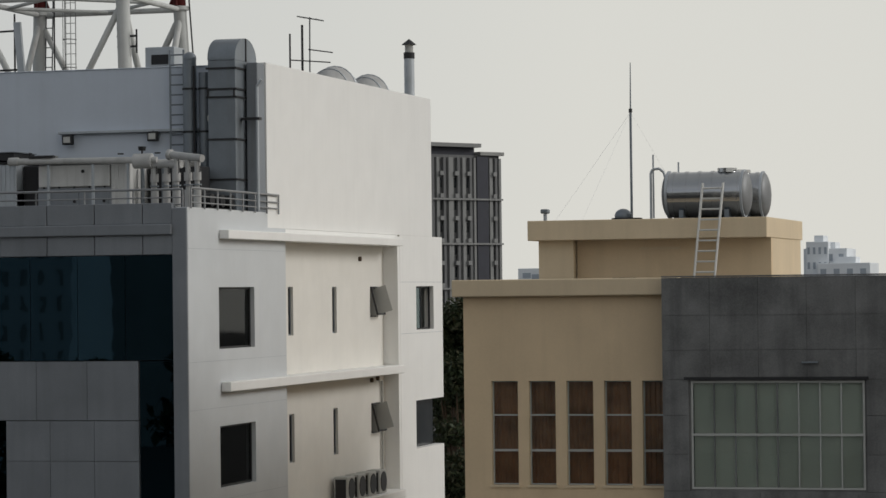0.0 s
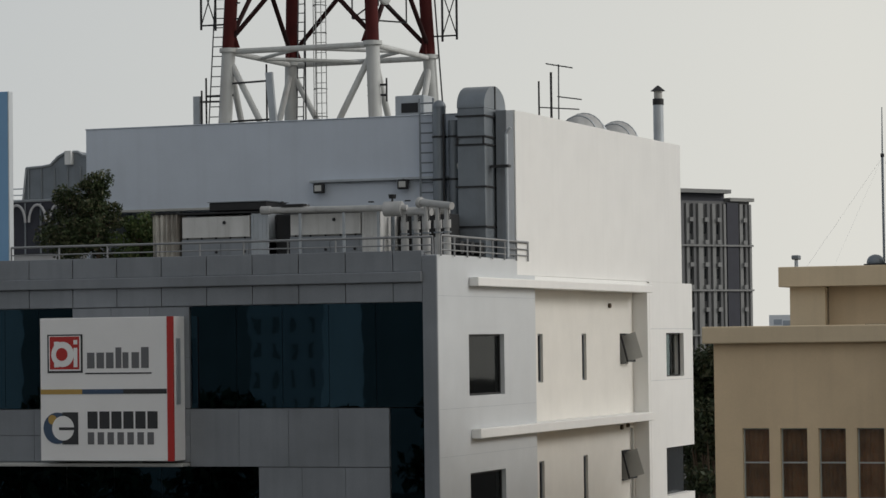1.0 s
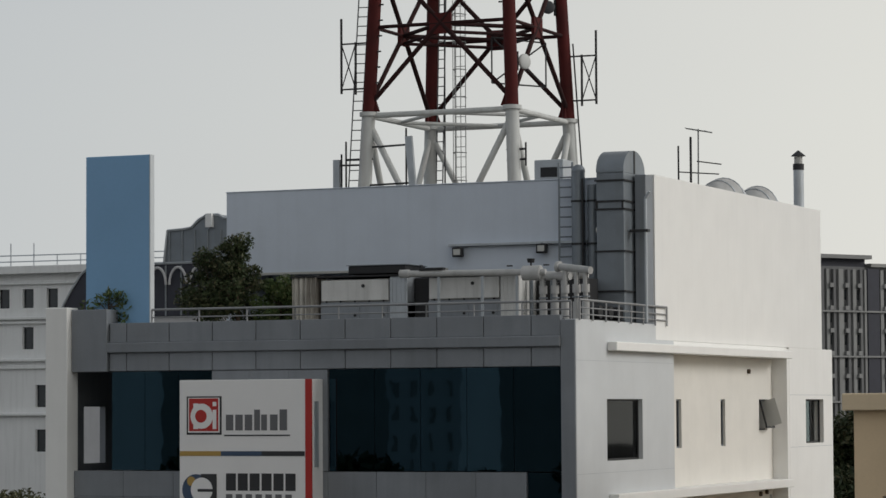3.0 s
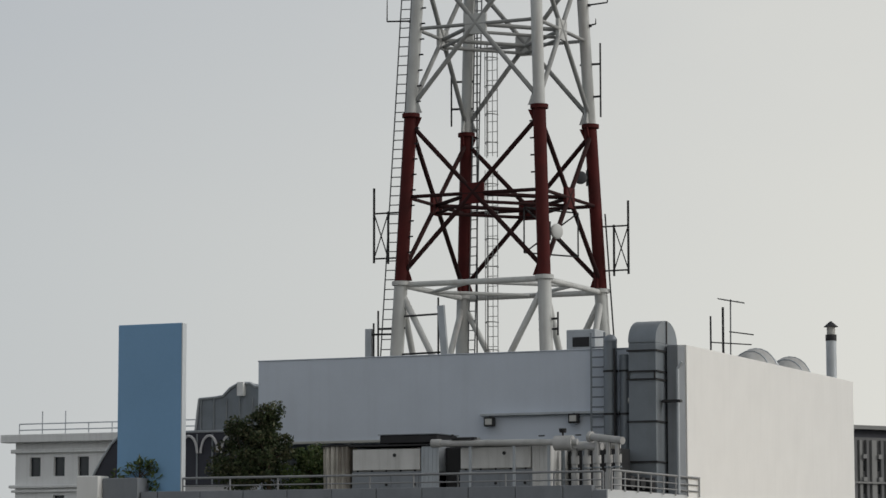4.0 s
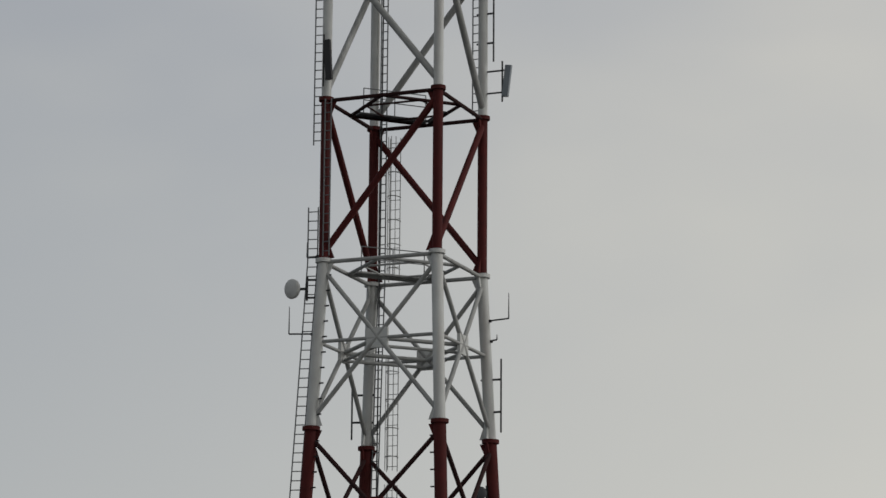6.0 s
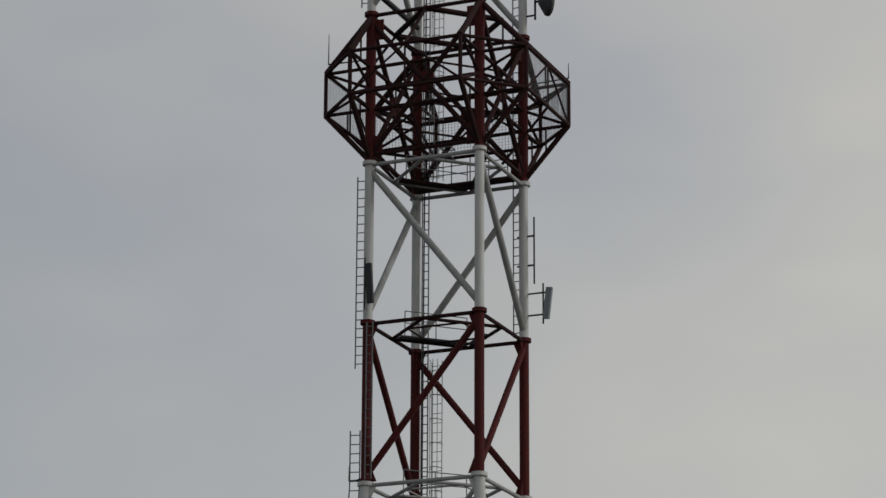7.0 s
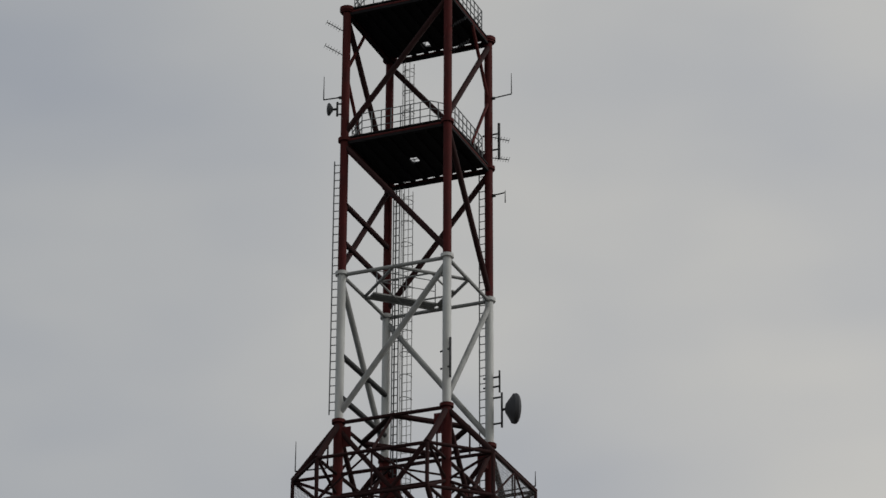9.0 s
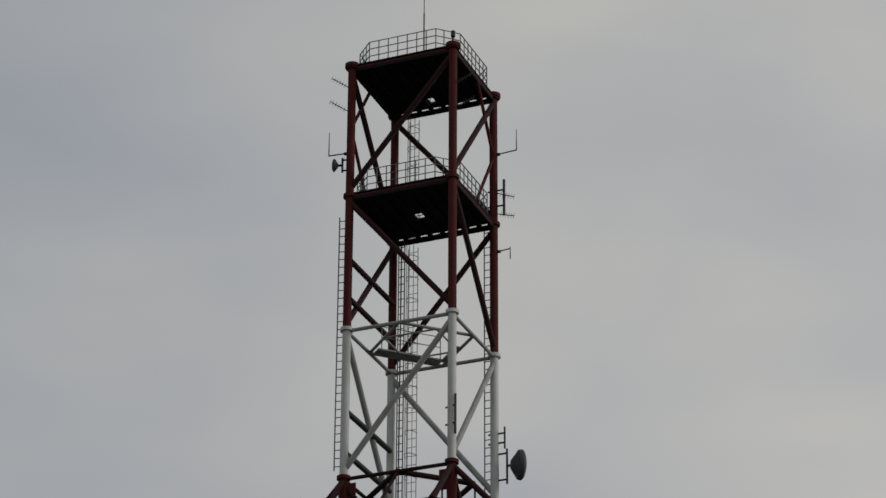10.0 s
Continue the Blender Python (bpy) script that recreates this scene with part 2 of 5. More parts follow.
MESH = mat("fine_wire_mesh", (0.12, 0.12, 0.12), 0.7, metal=0.0, var=0.1)
DISHGREY = mat("dish_grey", (0.07, 0.072, 0.078), 0.7, var=0.1)

# ---- mesh helpers (world metres) ----


def box(bm, x0, x1, y0, y1, z0, z1, bevel=0.0):
    r = bmesh.ops.create_cube(bm, size=1.0, matrix=Matrix.Translation(((x0 + x1) / 2, (y0 + y1) / 2, (z0 + z1) / 2)) @ Matrix.Diagonal((abs(x1 - x0), abs(y1 - y0), abs(z1 - z0), 1)))
    if bevel:
        bmesh.ops.bevel(bm, geom=list({e for v in r["verts"] for e in v.link_edges}), offset=bevel, segments=2, affect="EDGES", profile=0.5)
    return bm


def bar(bm, p, q, w, h, up=(0, 0, 1)):
    """A rectangular bar from p to q."""
    p, q = Vector(p), Vector(q)
    d = q - p
    z = d.normalized()
    x = Vector(up).cross(z)
    x = x.normalized() if x.length > 1e-3 else Vector((1, 0, 0))
    y = z.cross(x)
    m = Matrix.Translation((p + q) / 2) @ Matrix((x, y, z)).transposed().to_4x4() @ Matrix.Diagonal((w, h, d.length, 1))
    bmesh.ops.create_cube(bm, size=1.0, matrix=m)
    return bm


def tube(bm, p, q, r, n=10, r2=None):
    p, q = Vector(p), Vector(q)
    d = q - p
    m = Matrix.Translation((p + q) / 2) @ d.to_track_quat("Z", "Y").to_matrix().to_4x4()
    bmesh.ops.create_cone(bm, cap_ends=True, segments=n, radius1=r, radius2=r if r2 is None else r2, depth=d.length, matrix=m)
    return bm


def B():
    return bmesh.new()


def thing(name, loc, label, category, group="", kind=""):
    ob = new(name)
    ob.empty_display_size = 0.2
    ob.location = loc
    return tagged(ob, label, category, group, kind)


def part(name, bm, material, parent=None, label="", smooth=False):
    """One mesh object from a bmesh in world metres, under a thing or a part."""
    root = Vector()
    o = parent
    while o is not None:
        root += o.location
        o = o.parent
    bmesh.ops.translate(bm, verts=bm.verts, vec=-root)
    bmesh.ops.recalc_face_normals(bm, faces=bm.faces)
    me = bpy.data.meshes.new(name)
    bm.to_mesh(me)
    bm.free()
    me.materials.append(material)
    if smooth:
        for p in me.polygons:
            p.use_smooth = True
        me.set_sharp_from_angle(angle=radians(40))
    ob = new(name, me)
    ob.parent = parent
    if material is CLEAR:
        ob.visible_shadow = False
    return tagged(ob, label)


def single(name, bm, material, label, category, group="", kind="", smooth=False):
    ob = part(name, bm, material, None, label, smooth)
    return tagged(ob, "", category, group, kind)


def holed(bm, axis, at, thick, u0, u1, z0, z1, holes):
    """A wall across x (axis 'y') or along y (axis 'x'), its outer face at `at`, with rectangular holes (u0, u1, z0, z1)."""
    us = [u for u in sorted({u0, u1, *[h[0] for h in holes], *[h[1] for h in holes]}) if u0 <= u <= u1]
    zs = [z for z in sorted({z0, z1, *[h[2] for h in holes], *[h[3] for h in holes]}) if z0 <= z <= z1]
    nu, nz = len(us) - 1, len(zs) - 1
    solid = {(i, j) for i in range(nu) for j in range(nz) if not any(h[0] <= us[i] and us[i + 1] <= h[1] and h[2] <= zs[j] and zs[j + 1] <= h[3] for h in holes)}
    seen = {}

    def v(i, j, d):
        if (i, j, d) not in seen:
            w = (at + thick * d) if axis == "y" else (at - thick * d)
            seen[i, j, d] = bm.verts.new((us[i], w, zs[j]) if axis == "y" else (w, us[i], zs[j]))
        return seen[i, j, d]

    for i, j in solid:
        for d in (0, 1):
            bm.faces.new((v(i, j, d), v(i + 1, j, d), v(i + 1, j + 1, d), v(i, j + 1, d)))
        for (p, q), nb in ((((i, j), (i + 1, j)), (i, j - 1)), (((i, j + 1), (i + 1, j + 1)), (i, j + 1)), (((i, j), (i, j + 1)), (i - 1, j)), (((i + 1, j), (i + 1, j + 1)), (i + 1, j))):
            if nb not in solid:
                bm.faces.new((v(*p, 0), v(*q, 0), v(*q, 1), v(*p, 1)))
    return bm


def leaf_cloud(bm, blobs, n, size, seed):
    """n leaf quads scattered through the shells of the blobs (x, y, z, radius)."""
    rnd = random.Random(seed)
    weights = [b[3] ** 2 for b in blobs]
    for _ in range(n):
        x, y, z, r = rnd.choices(blobs, weights)[0]
        d = Vector((rnd.gauss(0, 1), rnd.gauss(0, 1), rnd.gauss(0, 1))).normalized() * r * rnd.uniform(0.45, 1.08)
        c = Vector((x, y, z)) + Vector((d.x, d.y, d.z * 0.85))
        a = Vector((rnd.gauss(0, 1), rnd.gauss(0, 1), rnd.gauss(0, 1))).normalized()
        b = a.cross(Vector((rnd.gauss(0, 1), rnd.gauss(0, 1), rnd.gauss(0, 1)))).normalized()
        s = size * rnd.uniform(0.6, 1.4)
        k = [bm.verts.new(c + p) for p in (-a * s, b * s * 0.45, a * s, -b * s * 0.45)]
        bm.faces.new(k)
    return bm


def tree(name, base, height, spread, n, size, seed, label, leaf, clumps=14, low=0.3):
    rnd = random.Random(seed)
    x, y, z = base
    t = thing(name, base, label, "tree" if height > 4 else "plant")
    bm = B()
    top = Vector((x + rnd.uniform(-.1, .1) * spread, y, z + height * 0.62))
    tube(bm, base, top, height * 0.022 + 0.02, 8, height * 0.009 + 0.008)
    blobs = []
    for _ in range(clumps):
        a, r, h = rnd.uniform(0, 6.283), spread * math.sqrt(rnd.random()) * 0.8, rnd.uniform(low, 0.93)
        r *= 1.0 - 0.55 * max(0, (h - 0.55) / 0.4)
        p = Vector((x + r * math.cos(a), y + r * math.sin(a), z + height * h))
        tube(bm, Vector(base).lerp(top, rnd.uniform(0.4, 1.0)), p, height * 0.007 + 0.006, 5, 0.004)
        blobs.append((*p, spread * rnd.uniform(0.22, 0.4)))
    part("trunk", bm, BARK, t)
    part("crown", leaf_cloud(B(), blobs, n, size, seed + 1), leaf, t)
    return t

# ---- ground ----
single("ground", box(B(), -900, 900, -700, 1600, -0.3, 0.0), ASPHALT, "dull grey city ground far below", "ground", kind="structure")

# ---- office building with the tower on its roof ----
XS, YF = -28.5, 75.0
office = thing("office_building", (-36.5, 88, 0), "white and grey office block with dark tinted glass front", "building", kind="structure")
JOINTS = [-28.95, -29.84] + [-29.84 - 1.45 * k for k in range(1, 10)] + [-43.48]
for k in range(len(JOINTS) - 1):
    a, b = JOINTS[k + 1] + 0.012, JOINTS[k] - 0.012
    part("panel", box(B(), a, b, YF, YF + 0.22, 24.0, 24.58, 0.012), CLAD, office)
    part("panel", box(B(), a, b, YF, YF + 0.2, 23.14, 23.68, 0.008), CLAD, office)
part("ledge", box(B(), -43.5, -28.93, YF - 0.14, YF + 0.2, 23.685, 23.995, 0.03), CLAD, office)
part("wall", box(B(), -43.5, -28.93, YF + 0.2, YF + 0.3, 23.1, 24.5), CLAD, office)
part("corner_post", box(B(), -28.95, XS - 0.012, YF - 0.02, YF + 0.4, 0, 24.44, 0.02), CLAD, office)
# projecting box at the far end of the front, and the white end fin
part("corner_box", box(B(), -44.72, -43.5, YF - 0.12, YF + 1.2, 23.12, 25.0, 0.02), CLAD, office)
part("end_fin", box(B(), -45.5, -44.74, YF - 0.35, YF + 0.3, 0, 25.07, 0.03), WHITE, office)
# solid cladding fields of the front
def clad_field(x0, x1, z0, z1, nx, nz):
    for i in range(nx):
        for j in range(nz):
            a, b = x0 + (x1 - x0) * i / nx, x0 + (x1 - x0) * (i + 1) / nx
            c, d = z0 + (z1 - z0) * j / nz, z0 + (z1 - z0) * (j + 1) / nz
            part("panel", box(B(), a + 0.006, b - 0.006, YF + 0.03, YF + 0.2, c + 0.006, d - 0.006), CLAD, office)


clad_field(-40.02, -36.22, 20.17, 23.12, 3, 2)
clad_field(-36.22, -30.02, 18.49, 20.16, 4, 1)
clad_field(-34.06, -30.02, 16.2, 18.48, 3, 2)
clad_field(-44.72, -36.22, 18.62, 20.16, 5, 2)
clad_field(-34.06, -30.02, 8.0, 16.2, 3, 4)
part("canopy_slab", box(B(), -45.1, -36.25, YF - 0.45, YF + 0.1, 18.50, 18.60, 0.02), FRAME, office)


def pane(x0, x1, z0, z1, n, y=YF + 0.1):
    for i in range(n):
        a, b = x0 + (x1 - x0) * i / n, x0 + (x1 - x0) * (i + 1) / n
        part("glass_pane", box(B(), a + 0.008, b - 0.008, y, y + 0.02, z0, z1), GLASS, office)


pane(-36.2, -28.97, 20.18, 23.12, 5)
pane(-43.45, -40.04, 20.18, 23.12, 3)
pane(-30.0, -28.97, 0.2, 20.15, 1)
pane(-43.4, -34.08, 14.8, 18.48, 6)
pane(-43.4, -34.08, 0.2, 14.6, 6)
part("spandrel", box(B(), -43.4, -34.08, YF + 0.05, YF + 0.3, 14.6, 14.8), CLAD, office)
# return glass of the corner loggia, its back wall with an opening, floors of the block
for z in (3.9, 7.9, 11.9, 15.9, 19.85, 23.85):
    part("floor_slab", box(B(), -43.4, XS - 0.6, YF + 0.35, 100.9, z, z + 0.28), INTERIOR, office)
    if z > 12:
        part("floor_slab", box(B(), -44.7, -43.42, YF + 0.35, 78.9, z, z + 0.28), CLAD, office)
part("glass_pane", box(B(), -43.42, -43.40, YF + 0.3, 78.9, 20.2, 23.1), GLASS, office)
part("loggia_side", holed(B(), "x", -45.1, 0.2, YF + 0.31, 79.3, 14.0, 24.9, [(76.25, 77.55, 20.35, 22.08), (76.25, 77.55, 16.3, 18.1)]), CLAD, office)
part("loggia_wall", holed(B(), "y", 79.0, 0.2, -45.2, -43.4, 16.0, 24.4, [(-44.62, -43.78, 20.35, 22.30), (-44.62, -43.78, 16.35, 18.3)]), CLAD, office)
part("back_wall", box(B(), -45.2, XS - 0.5, 100.9, 101.2, 0, 24.0), WHITE, office)
part("left_wall", box(B(), -45.3, -45.0, 79.31, 101.2, 0, 24.4), WHITE, office)
part("core_wall", box(B(), -43.3, -29.4, 86.0, 86.2, 0.3, 23.8), INTERIOR, office)

# side facade
WZ = [22.21 - 4.0 * k for k in range(5)]
holes = [(77.49, 80.55, z - 1.78, z) for z in WZ]
part("side_wall", holed(B(), "x", XS, 0.32, YF + 0.02, 83.45, 0, 24.46, holes), WHITE_TILE, office)
part("parapet_inner", box(B(), XS - 0.55, XS - 0.33, YF + 0.42, 83.45, 24.0, 24.46), WHITE_TILE, office)
XR = -29.04
slits = []
for k, z in enumerate(WZ):
    slits += [(85.22, 85.72, z - 1.53, z), (89.72, 90.2, z - 1.53, z), (93.95, 94.9, z - 1.05, z)]
part("recess_wall", holed(B(), "x", XR, 0.3, 83.45, 95.5, 0, 23.85, slits), CREAM, office)
part("recess_return", box(B(), XR, XS - 0.005, 95.5, 95.75, 0, 23.95), WHITE, office)
part("recess_return", box(B(), XR, XS - 0.33, 83.2, 83.44, 0, 23.85), WHITE, office)
part("end_wall", holed(B(), "x", XS, 0.35, 95.752, 101.2, 0, 24.0, [(97.75, 100.0, 20.66, 22.21), (97.6, 101.2, 16.45, 18.15), (97.6, 101.2, 12.45, 14.15)]), WHITE, office)
part("loggia_back", box(B(), -32.2, -32.0, 97.0, 101.0, 12.0, 19.0), INTERIOR, office)
part("recess_roof", box(B(), XR - 0.3, XS - 0.001, 83.46, 95.49, 23.87, 23.99), WHITE, office)
part("recess_roof", box(B(), XR - 0.3, XS - 0.36, 95.5, 100.88, 23.8, 23.96), WHITE, office)
for z0, z1, ya, yb in ((23.6, 23.86, 77.56, 95.2), (19.2, 19.48, 77.62, 95.2), (14.92, 15.18, 77.6, 95.2)):
    part("cornice", box(B(), XS + 0.002, XS + 0.30, ya, yb, z0, z1, 0.025), WHITE, office)
    part("cornice", box(B(), XR + 0.002, XS, 83.46, 95.49, z0 + 0.01, z1 - 0.01), WHITE, office)
# thin joints between the cladding sheets of the side wall
for z in (23.3, 20.1, 18.75, 16.1):
    part("joint", box(B(), XS - 0.02, XS + 0.003, YF + 0.05, 83.4, z - 0.006, z + 0.006), GALV, office)
for z in (22.36, 20.55):
    part("joint", box(B(), XS - 0.02, XS + 0.003, 95.8, 101.15, z - 0.006, z + 0.006), GALV, office)
# dark glossy sheet stands in for the shade inside the loggia openings
part("loggia_shade_sheet", box(B(), XS - 0.42, XS - 0.40, 97.62, 101.1, 12.4, 18.2), FARGLASS, office)
# windows of the side
for z in WZ:
    w = part("window", holed(B(), "x", XS - 0.13, 0.06, 77.49, 80.55, z - 1.78, z, [(77.57, 80.47, z - 1.72, z - 0.06)]), DARKMETAL, office)
    part("glass_pane", box(B(), XS - 0.17, XS - 0.155, 77.53, 80.5, z - 1.74, z - 0.03), SIDEGLASS, w)
    for ya, yb in ((85.22, 85.72), (89.72, 90.2)):
        w = part("slit_window", holed(B(), "x", XR - 0.08, 0.05, ya, yb, z - 1.53, z, [(ya + 0.05, yb - 0.05, z - 1.48, z - 0.05)]), GALVDARK, office)
        part("glass_pane", box(B(), XR - 0.12, XR - 0.105, ya + 0.03, yb - 0.03, z - 1.5, z - 0.03), SIDEGLASS, w)
    # top-hung sash standing open
    w = part("awning_window", holed(B(), "x", XR - 0.08, 0.05, 93.95, 94.9, z - 1.05, z, [(94.0, 94.85, z - 1.0, z - 0.05)]), DARKMETAL, office)
    bm = B()
    for ya, yb in ((93.97, 94.03), (94.82, 94.88)):
        bar(bm, (XR + 0.02, (ya + yb) / 2, z - 0.04), (XR + 0.25, (ya + yb) / 2, z - 0.95), 0.06, 0.05, (0, 1, 0))
    bar(bm, (XR + 0.25, 93.97, z - 0.95), (XR + 0.25, 94.88, z - 0.95), 0.05, 0.06)
    bar(bm, (XR + 0.02, 93.97, z - 0.04), (XR + 0.02, 94.88, z - 0.04), 0.05, 0.06)
    part("sash", bm, DARKMETAL, w)
    # opaque pale sheet: the sash glass's sun reflection is put into its colour
    bm = B()
    bar(bm, (XR + 0.03, 94.42, z - 0.06), (XR + 0.28, 94.42, z - 0.93), 0.80, 0.015, (0, 1, 0))
    part("pale_sash_sheet", bm, FRAME, w)
w = part("window", holed(B(), "x", XS - 0.14, 0.06, 97.75, 100.0, 20.66, 22.21, [(97.8, 98.8, 20.72, 22.15), (98.87, 99.95, 20.72, 22.15)]), DARKMETAL, office)
part("glass_pane", box(B(), XS - 0.18, XS - 0.165, 97.78, 98.83, 20.7, 22.17), CLEAR, w)
part("curtain", box(B(), XS - 0.34, XS - 0.30, 98.2, 98.8, 20.7, 22.2), FRAME, w)

# upper roof block carrying the tower
part("upper_front_wall", holed(B(), "y", 81.8, 0.25, -43.08, XS - 0.262, 24.4, 28.94, [(-42.9, -35.3, 24.4, 26.25)]), GREYWALL, office)
part("upper_side_wall", box(B(), XS - 0.26, XS + 0.004, 81.8, 99.9, 23.995, 29.0, 0.012), WHITE, office)
part("upper_left_wall", box(B(), -43.08, -42.84, 82.06, 99.9, 24.4, 28.94), GREYWALL, office)
part("upper_back_wall", box(B(), -42.82, XS - 0.27, 99.6, 99.9, 24.0, 28.94), WHITE, office)
part("upper_roof", box(B(), -42.83, XS - 0.27, 82.06, 99.58, 28.35, 28.6), ROOFDECK, office)
part("void_wall", box(B(), -42.8, -29.0, 84.4, 84.6, 24.4, 28.3), GREYWALL, office)
part("opening_post", box(B(), -41.0, -40.91, 81.7, 81.79, 24.365, 26.25), FRAME, office)
part("roof_deck", box(B(), -44.7, XS - 0.57, YF + 0.32, 81.78, 24.14, 24.36), ROOFDECK, office)
part("wall_lip", box(B(), -42.9, -35.3, 81.72, 81.797, 26.255, 26.33, 0.008), FRAME, office)
part("wall_coping", box(B(), -43.1, XS - 0.27, 81.77, 82.08, 28.945, 28.975, 0.008), GREYWALL, office)
bm = B()
box(bm, -35.2, -30.6, 81.55, 81.795, 26.98, 27.06, 0.01)
part("light_shelf", bm, GALV, office)
part("lower_strip", box(B(), -35.15, -30.6, 81.74, 81.796, 25.9, 26.97), GREYWALL, office)
for x in (-41.2, -39.9, -38.4, -37.0):
    part("column", box(B(), x - 0.09, x + 0.09, 81.9, 82.08, 24.37, 26.24), GALV, office)

# ---- rooftop equipment ----


def floodlight(x, z):
    t = thing("floodlight", (x, 81.7, z), "small dark floodlight fixed under the wall shelf", "lamp", "floodlights on the grey wall")
    bm = box(B(), x - 0.17, x + 0.17, 81.42, 81.6, z - 0.15, z + 0.15, 0.03)
    part("housing", bm, DARKMETAL, t)
    part("lens", box(B(), x - 0.11, x + 0.11, 81.405, 81.43, z - 0.09, z + 0.09), LAMPGLASS, t)
    bm = B()
    box(bm, x - 0.02, x + 0.02, 81.5, 81.8, z + 0.13, z + 0.17)
    part("bracket", bm, DARKMETAL, t)


floodlight(-34.85, 26.80)
floodlight(-32.05, 26.84)


def railing(name, pts, z0, z1, step, label):
    t = thing(name, (*pts[0], z0), label, "railing")
    for (xa, ya), (xb, yb) in zip(pts, pts[1:]):
        n = max(1, round(math.hypot(xb - xa, yb - ya) / step))
        for i in range(n + 1):
            x, y = xa + (xb - xa) * i / n, ya + (yb - ya) * i / n
            part("post", tube(B(), (x, y, z0), (x, y, z1), 0.028, 8), RAIL, t)
        for z, r in ((z1, 0.035), (z0 + (z1 - z0) * 0.62, 0.02), (z0 + (z1 - z0) * 0.3, 0.02)):
            part("rail", tube(B(), (xa, ya, z), (xb, yb, z), r, 8), RAIL, t)


railing("front_railing", [(-42.2, 75.32), (-37.4, 75.32), (-33.2, 75.32), (-28.75, 75.32)], 24.36, 24.97, 1.45, "low grey steel railing along the roof edge")
railing("side_railing", [(-28.45, 75.2), (-28.45, 82.7)], 24.42, 25.0, 1.15, "low grey steel railing on the side parapet")


AHUGREY = mat("dull_blue_grey_sheet", (0.235, 0.255, 0.28), 0.5, metal=0.2, var=0.14, scale=3, streak=0.3)


def chiller(x0, x1, y0, y1, label, end):
    t = thing("air_handling_unit", ((x0 + x1) / 2, (y0 + y1) / 2, 24.36), label, "air handler", "air handlers on the roof")
    part("base", box(B(), x0, x1, y0, y1, 24.36, 25.18, 0.02), AHUGREY, t)
    for u in (0.3, 0.62):
        xd = x0 + (x1 - x0) * u
        part("access_door", box(B(), xd - 0.42, xd + 0.42, y0 - 0.03, y0 + 0.02, 24.42, 25.08, 0.01), AHUGREY, t)
        part("latch", tube(B(), (xd + 0.3, y0 - 0.06, 24.78), (xd + 0.3, y0 - 0.02, 24.78), 0.045, 8), DARKMETAL, t)
    part("upper_panel", box(B(), x0 + 0.05, x1 - 0.62, y0 - 0.05, y0 + 0.06, 25.22, 25.84, 0.015), PANELPALE, t, "stained pale upper casing panel")
    part("upper_casing", box(B(), x0, x1 - 0.6, y0 + 0.06, y1, 25.18, 25.87, 0.02), PIPE, t)
    part("end_casing", box(B(), x1 - 0.58, x1, y0 - 0.04, y1, 24.4, 25.92, 0.02), end, t)
    for i in range(4):
        xr = x1 - 0.5 + 0.14 * i
        part("end_rib", box(B(), xr - 0.015, xr + 0.015, y0 - 0.06, y0 - 0.03, 24.45, 25.88), end, t)
    part("top_cover", box(B(), x0 - 0.06, x1 + 0.04, y0 - 0.1, y1, 25.93, 25.98), DARKMETAL, t)
    for i in range(5):
        x = x0 + 0.2 + i * (x1 - x0 - 1.0) / 4
        part("bolt", tube(B(), (x, y0 - 0.015, 25.2), (x, y0 + 0.02, 25.2), 0.03, 6), DARKMETAL, t)
    xm = x0 + (x1 - x0) * 0.5
    part("knob", tube(B(), (xm, y0 - 0.08, 25.66), (xm, y0 - 0.04, 25.66), 0.055, 8), DARKMETAL, t)


chiller(-37.88, -34.98, 78.0, 80.2, "grey sheet-metal air handling unit with stained pale panel", GALV)
chiller(-34.32, -31.4, 78.0, 80.2, "grey sheet-metal air handling unit beside the pipe header", PANELPALE)
t = thing("stained_duct_riser", (-38.4, 78.2, 24.36), "rust-streaked pale vertical duct beside the air handler", "duct")
RUSTY = mat("rusty_pale_sheet", (0.50, 0.48, 0.44), 0.65, var=0.3, scale=4, streak=0.9, grime=(0.09, 0.062, 0.045))
rnd = random.Random(5)
bm, n = B(), 26
front = [(-38.82 + 0.84 * i / n, 77.95 + 0.07 * math.sin(i * 1.15) + rnd.uniform(-0.03, 0.03)) for i in range(n + 1)]
outline = front + [(-37.98, 78.6), (-38.82, 78.6)]
lo = [bm.verts.new((x + rnd.uniform(-0.02, 0.02), y, 24.36)) for x, y in outline]
hi = [bm.verts.new((x, y, 25.95)) for x, y in outline]
for i in range(len(outline)):
    j = (i + 1) % len(outline)
    bm.faces.new((lo[i], lo[j], hi[j], hi[i]))
bm.faces.new(hi)
part("duct_body", bm, RUSTY, t)
part("flange", box(B(), -38.86, -37.94, 77.85, 78.65, 25.95, 26.0), DARKMETAL, t)
t = thing("dark_fan_cowl", (-35.7, 79.0, 25.98), "black flat fan cowl above the air handler", "fan")
part("cowl", box(B(), -37.0, -35.1, 78.1, 79.6, 26.02, 26.27, 0.03), DARKMETAL, t)
part("rim", box(B(), -37.04, -35.06, 78.06, 79.64, 26.272, 26.295), GALVDARK, t)
for x in (-36.7, -35.4):
    part("foot", box(B(), x - 0.05, x + 0.05, 78.9, 79.2, 25.98, 26.025), DARKMETAL, t)
single("dark_machine", box(B(), -34.95, -34.38, 78.4, 79.6, 24.36, 25.88, 0.03), DARKMETAL, "black machine in the gap between two air handlers", "machine")

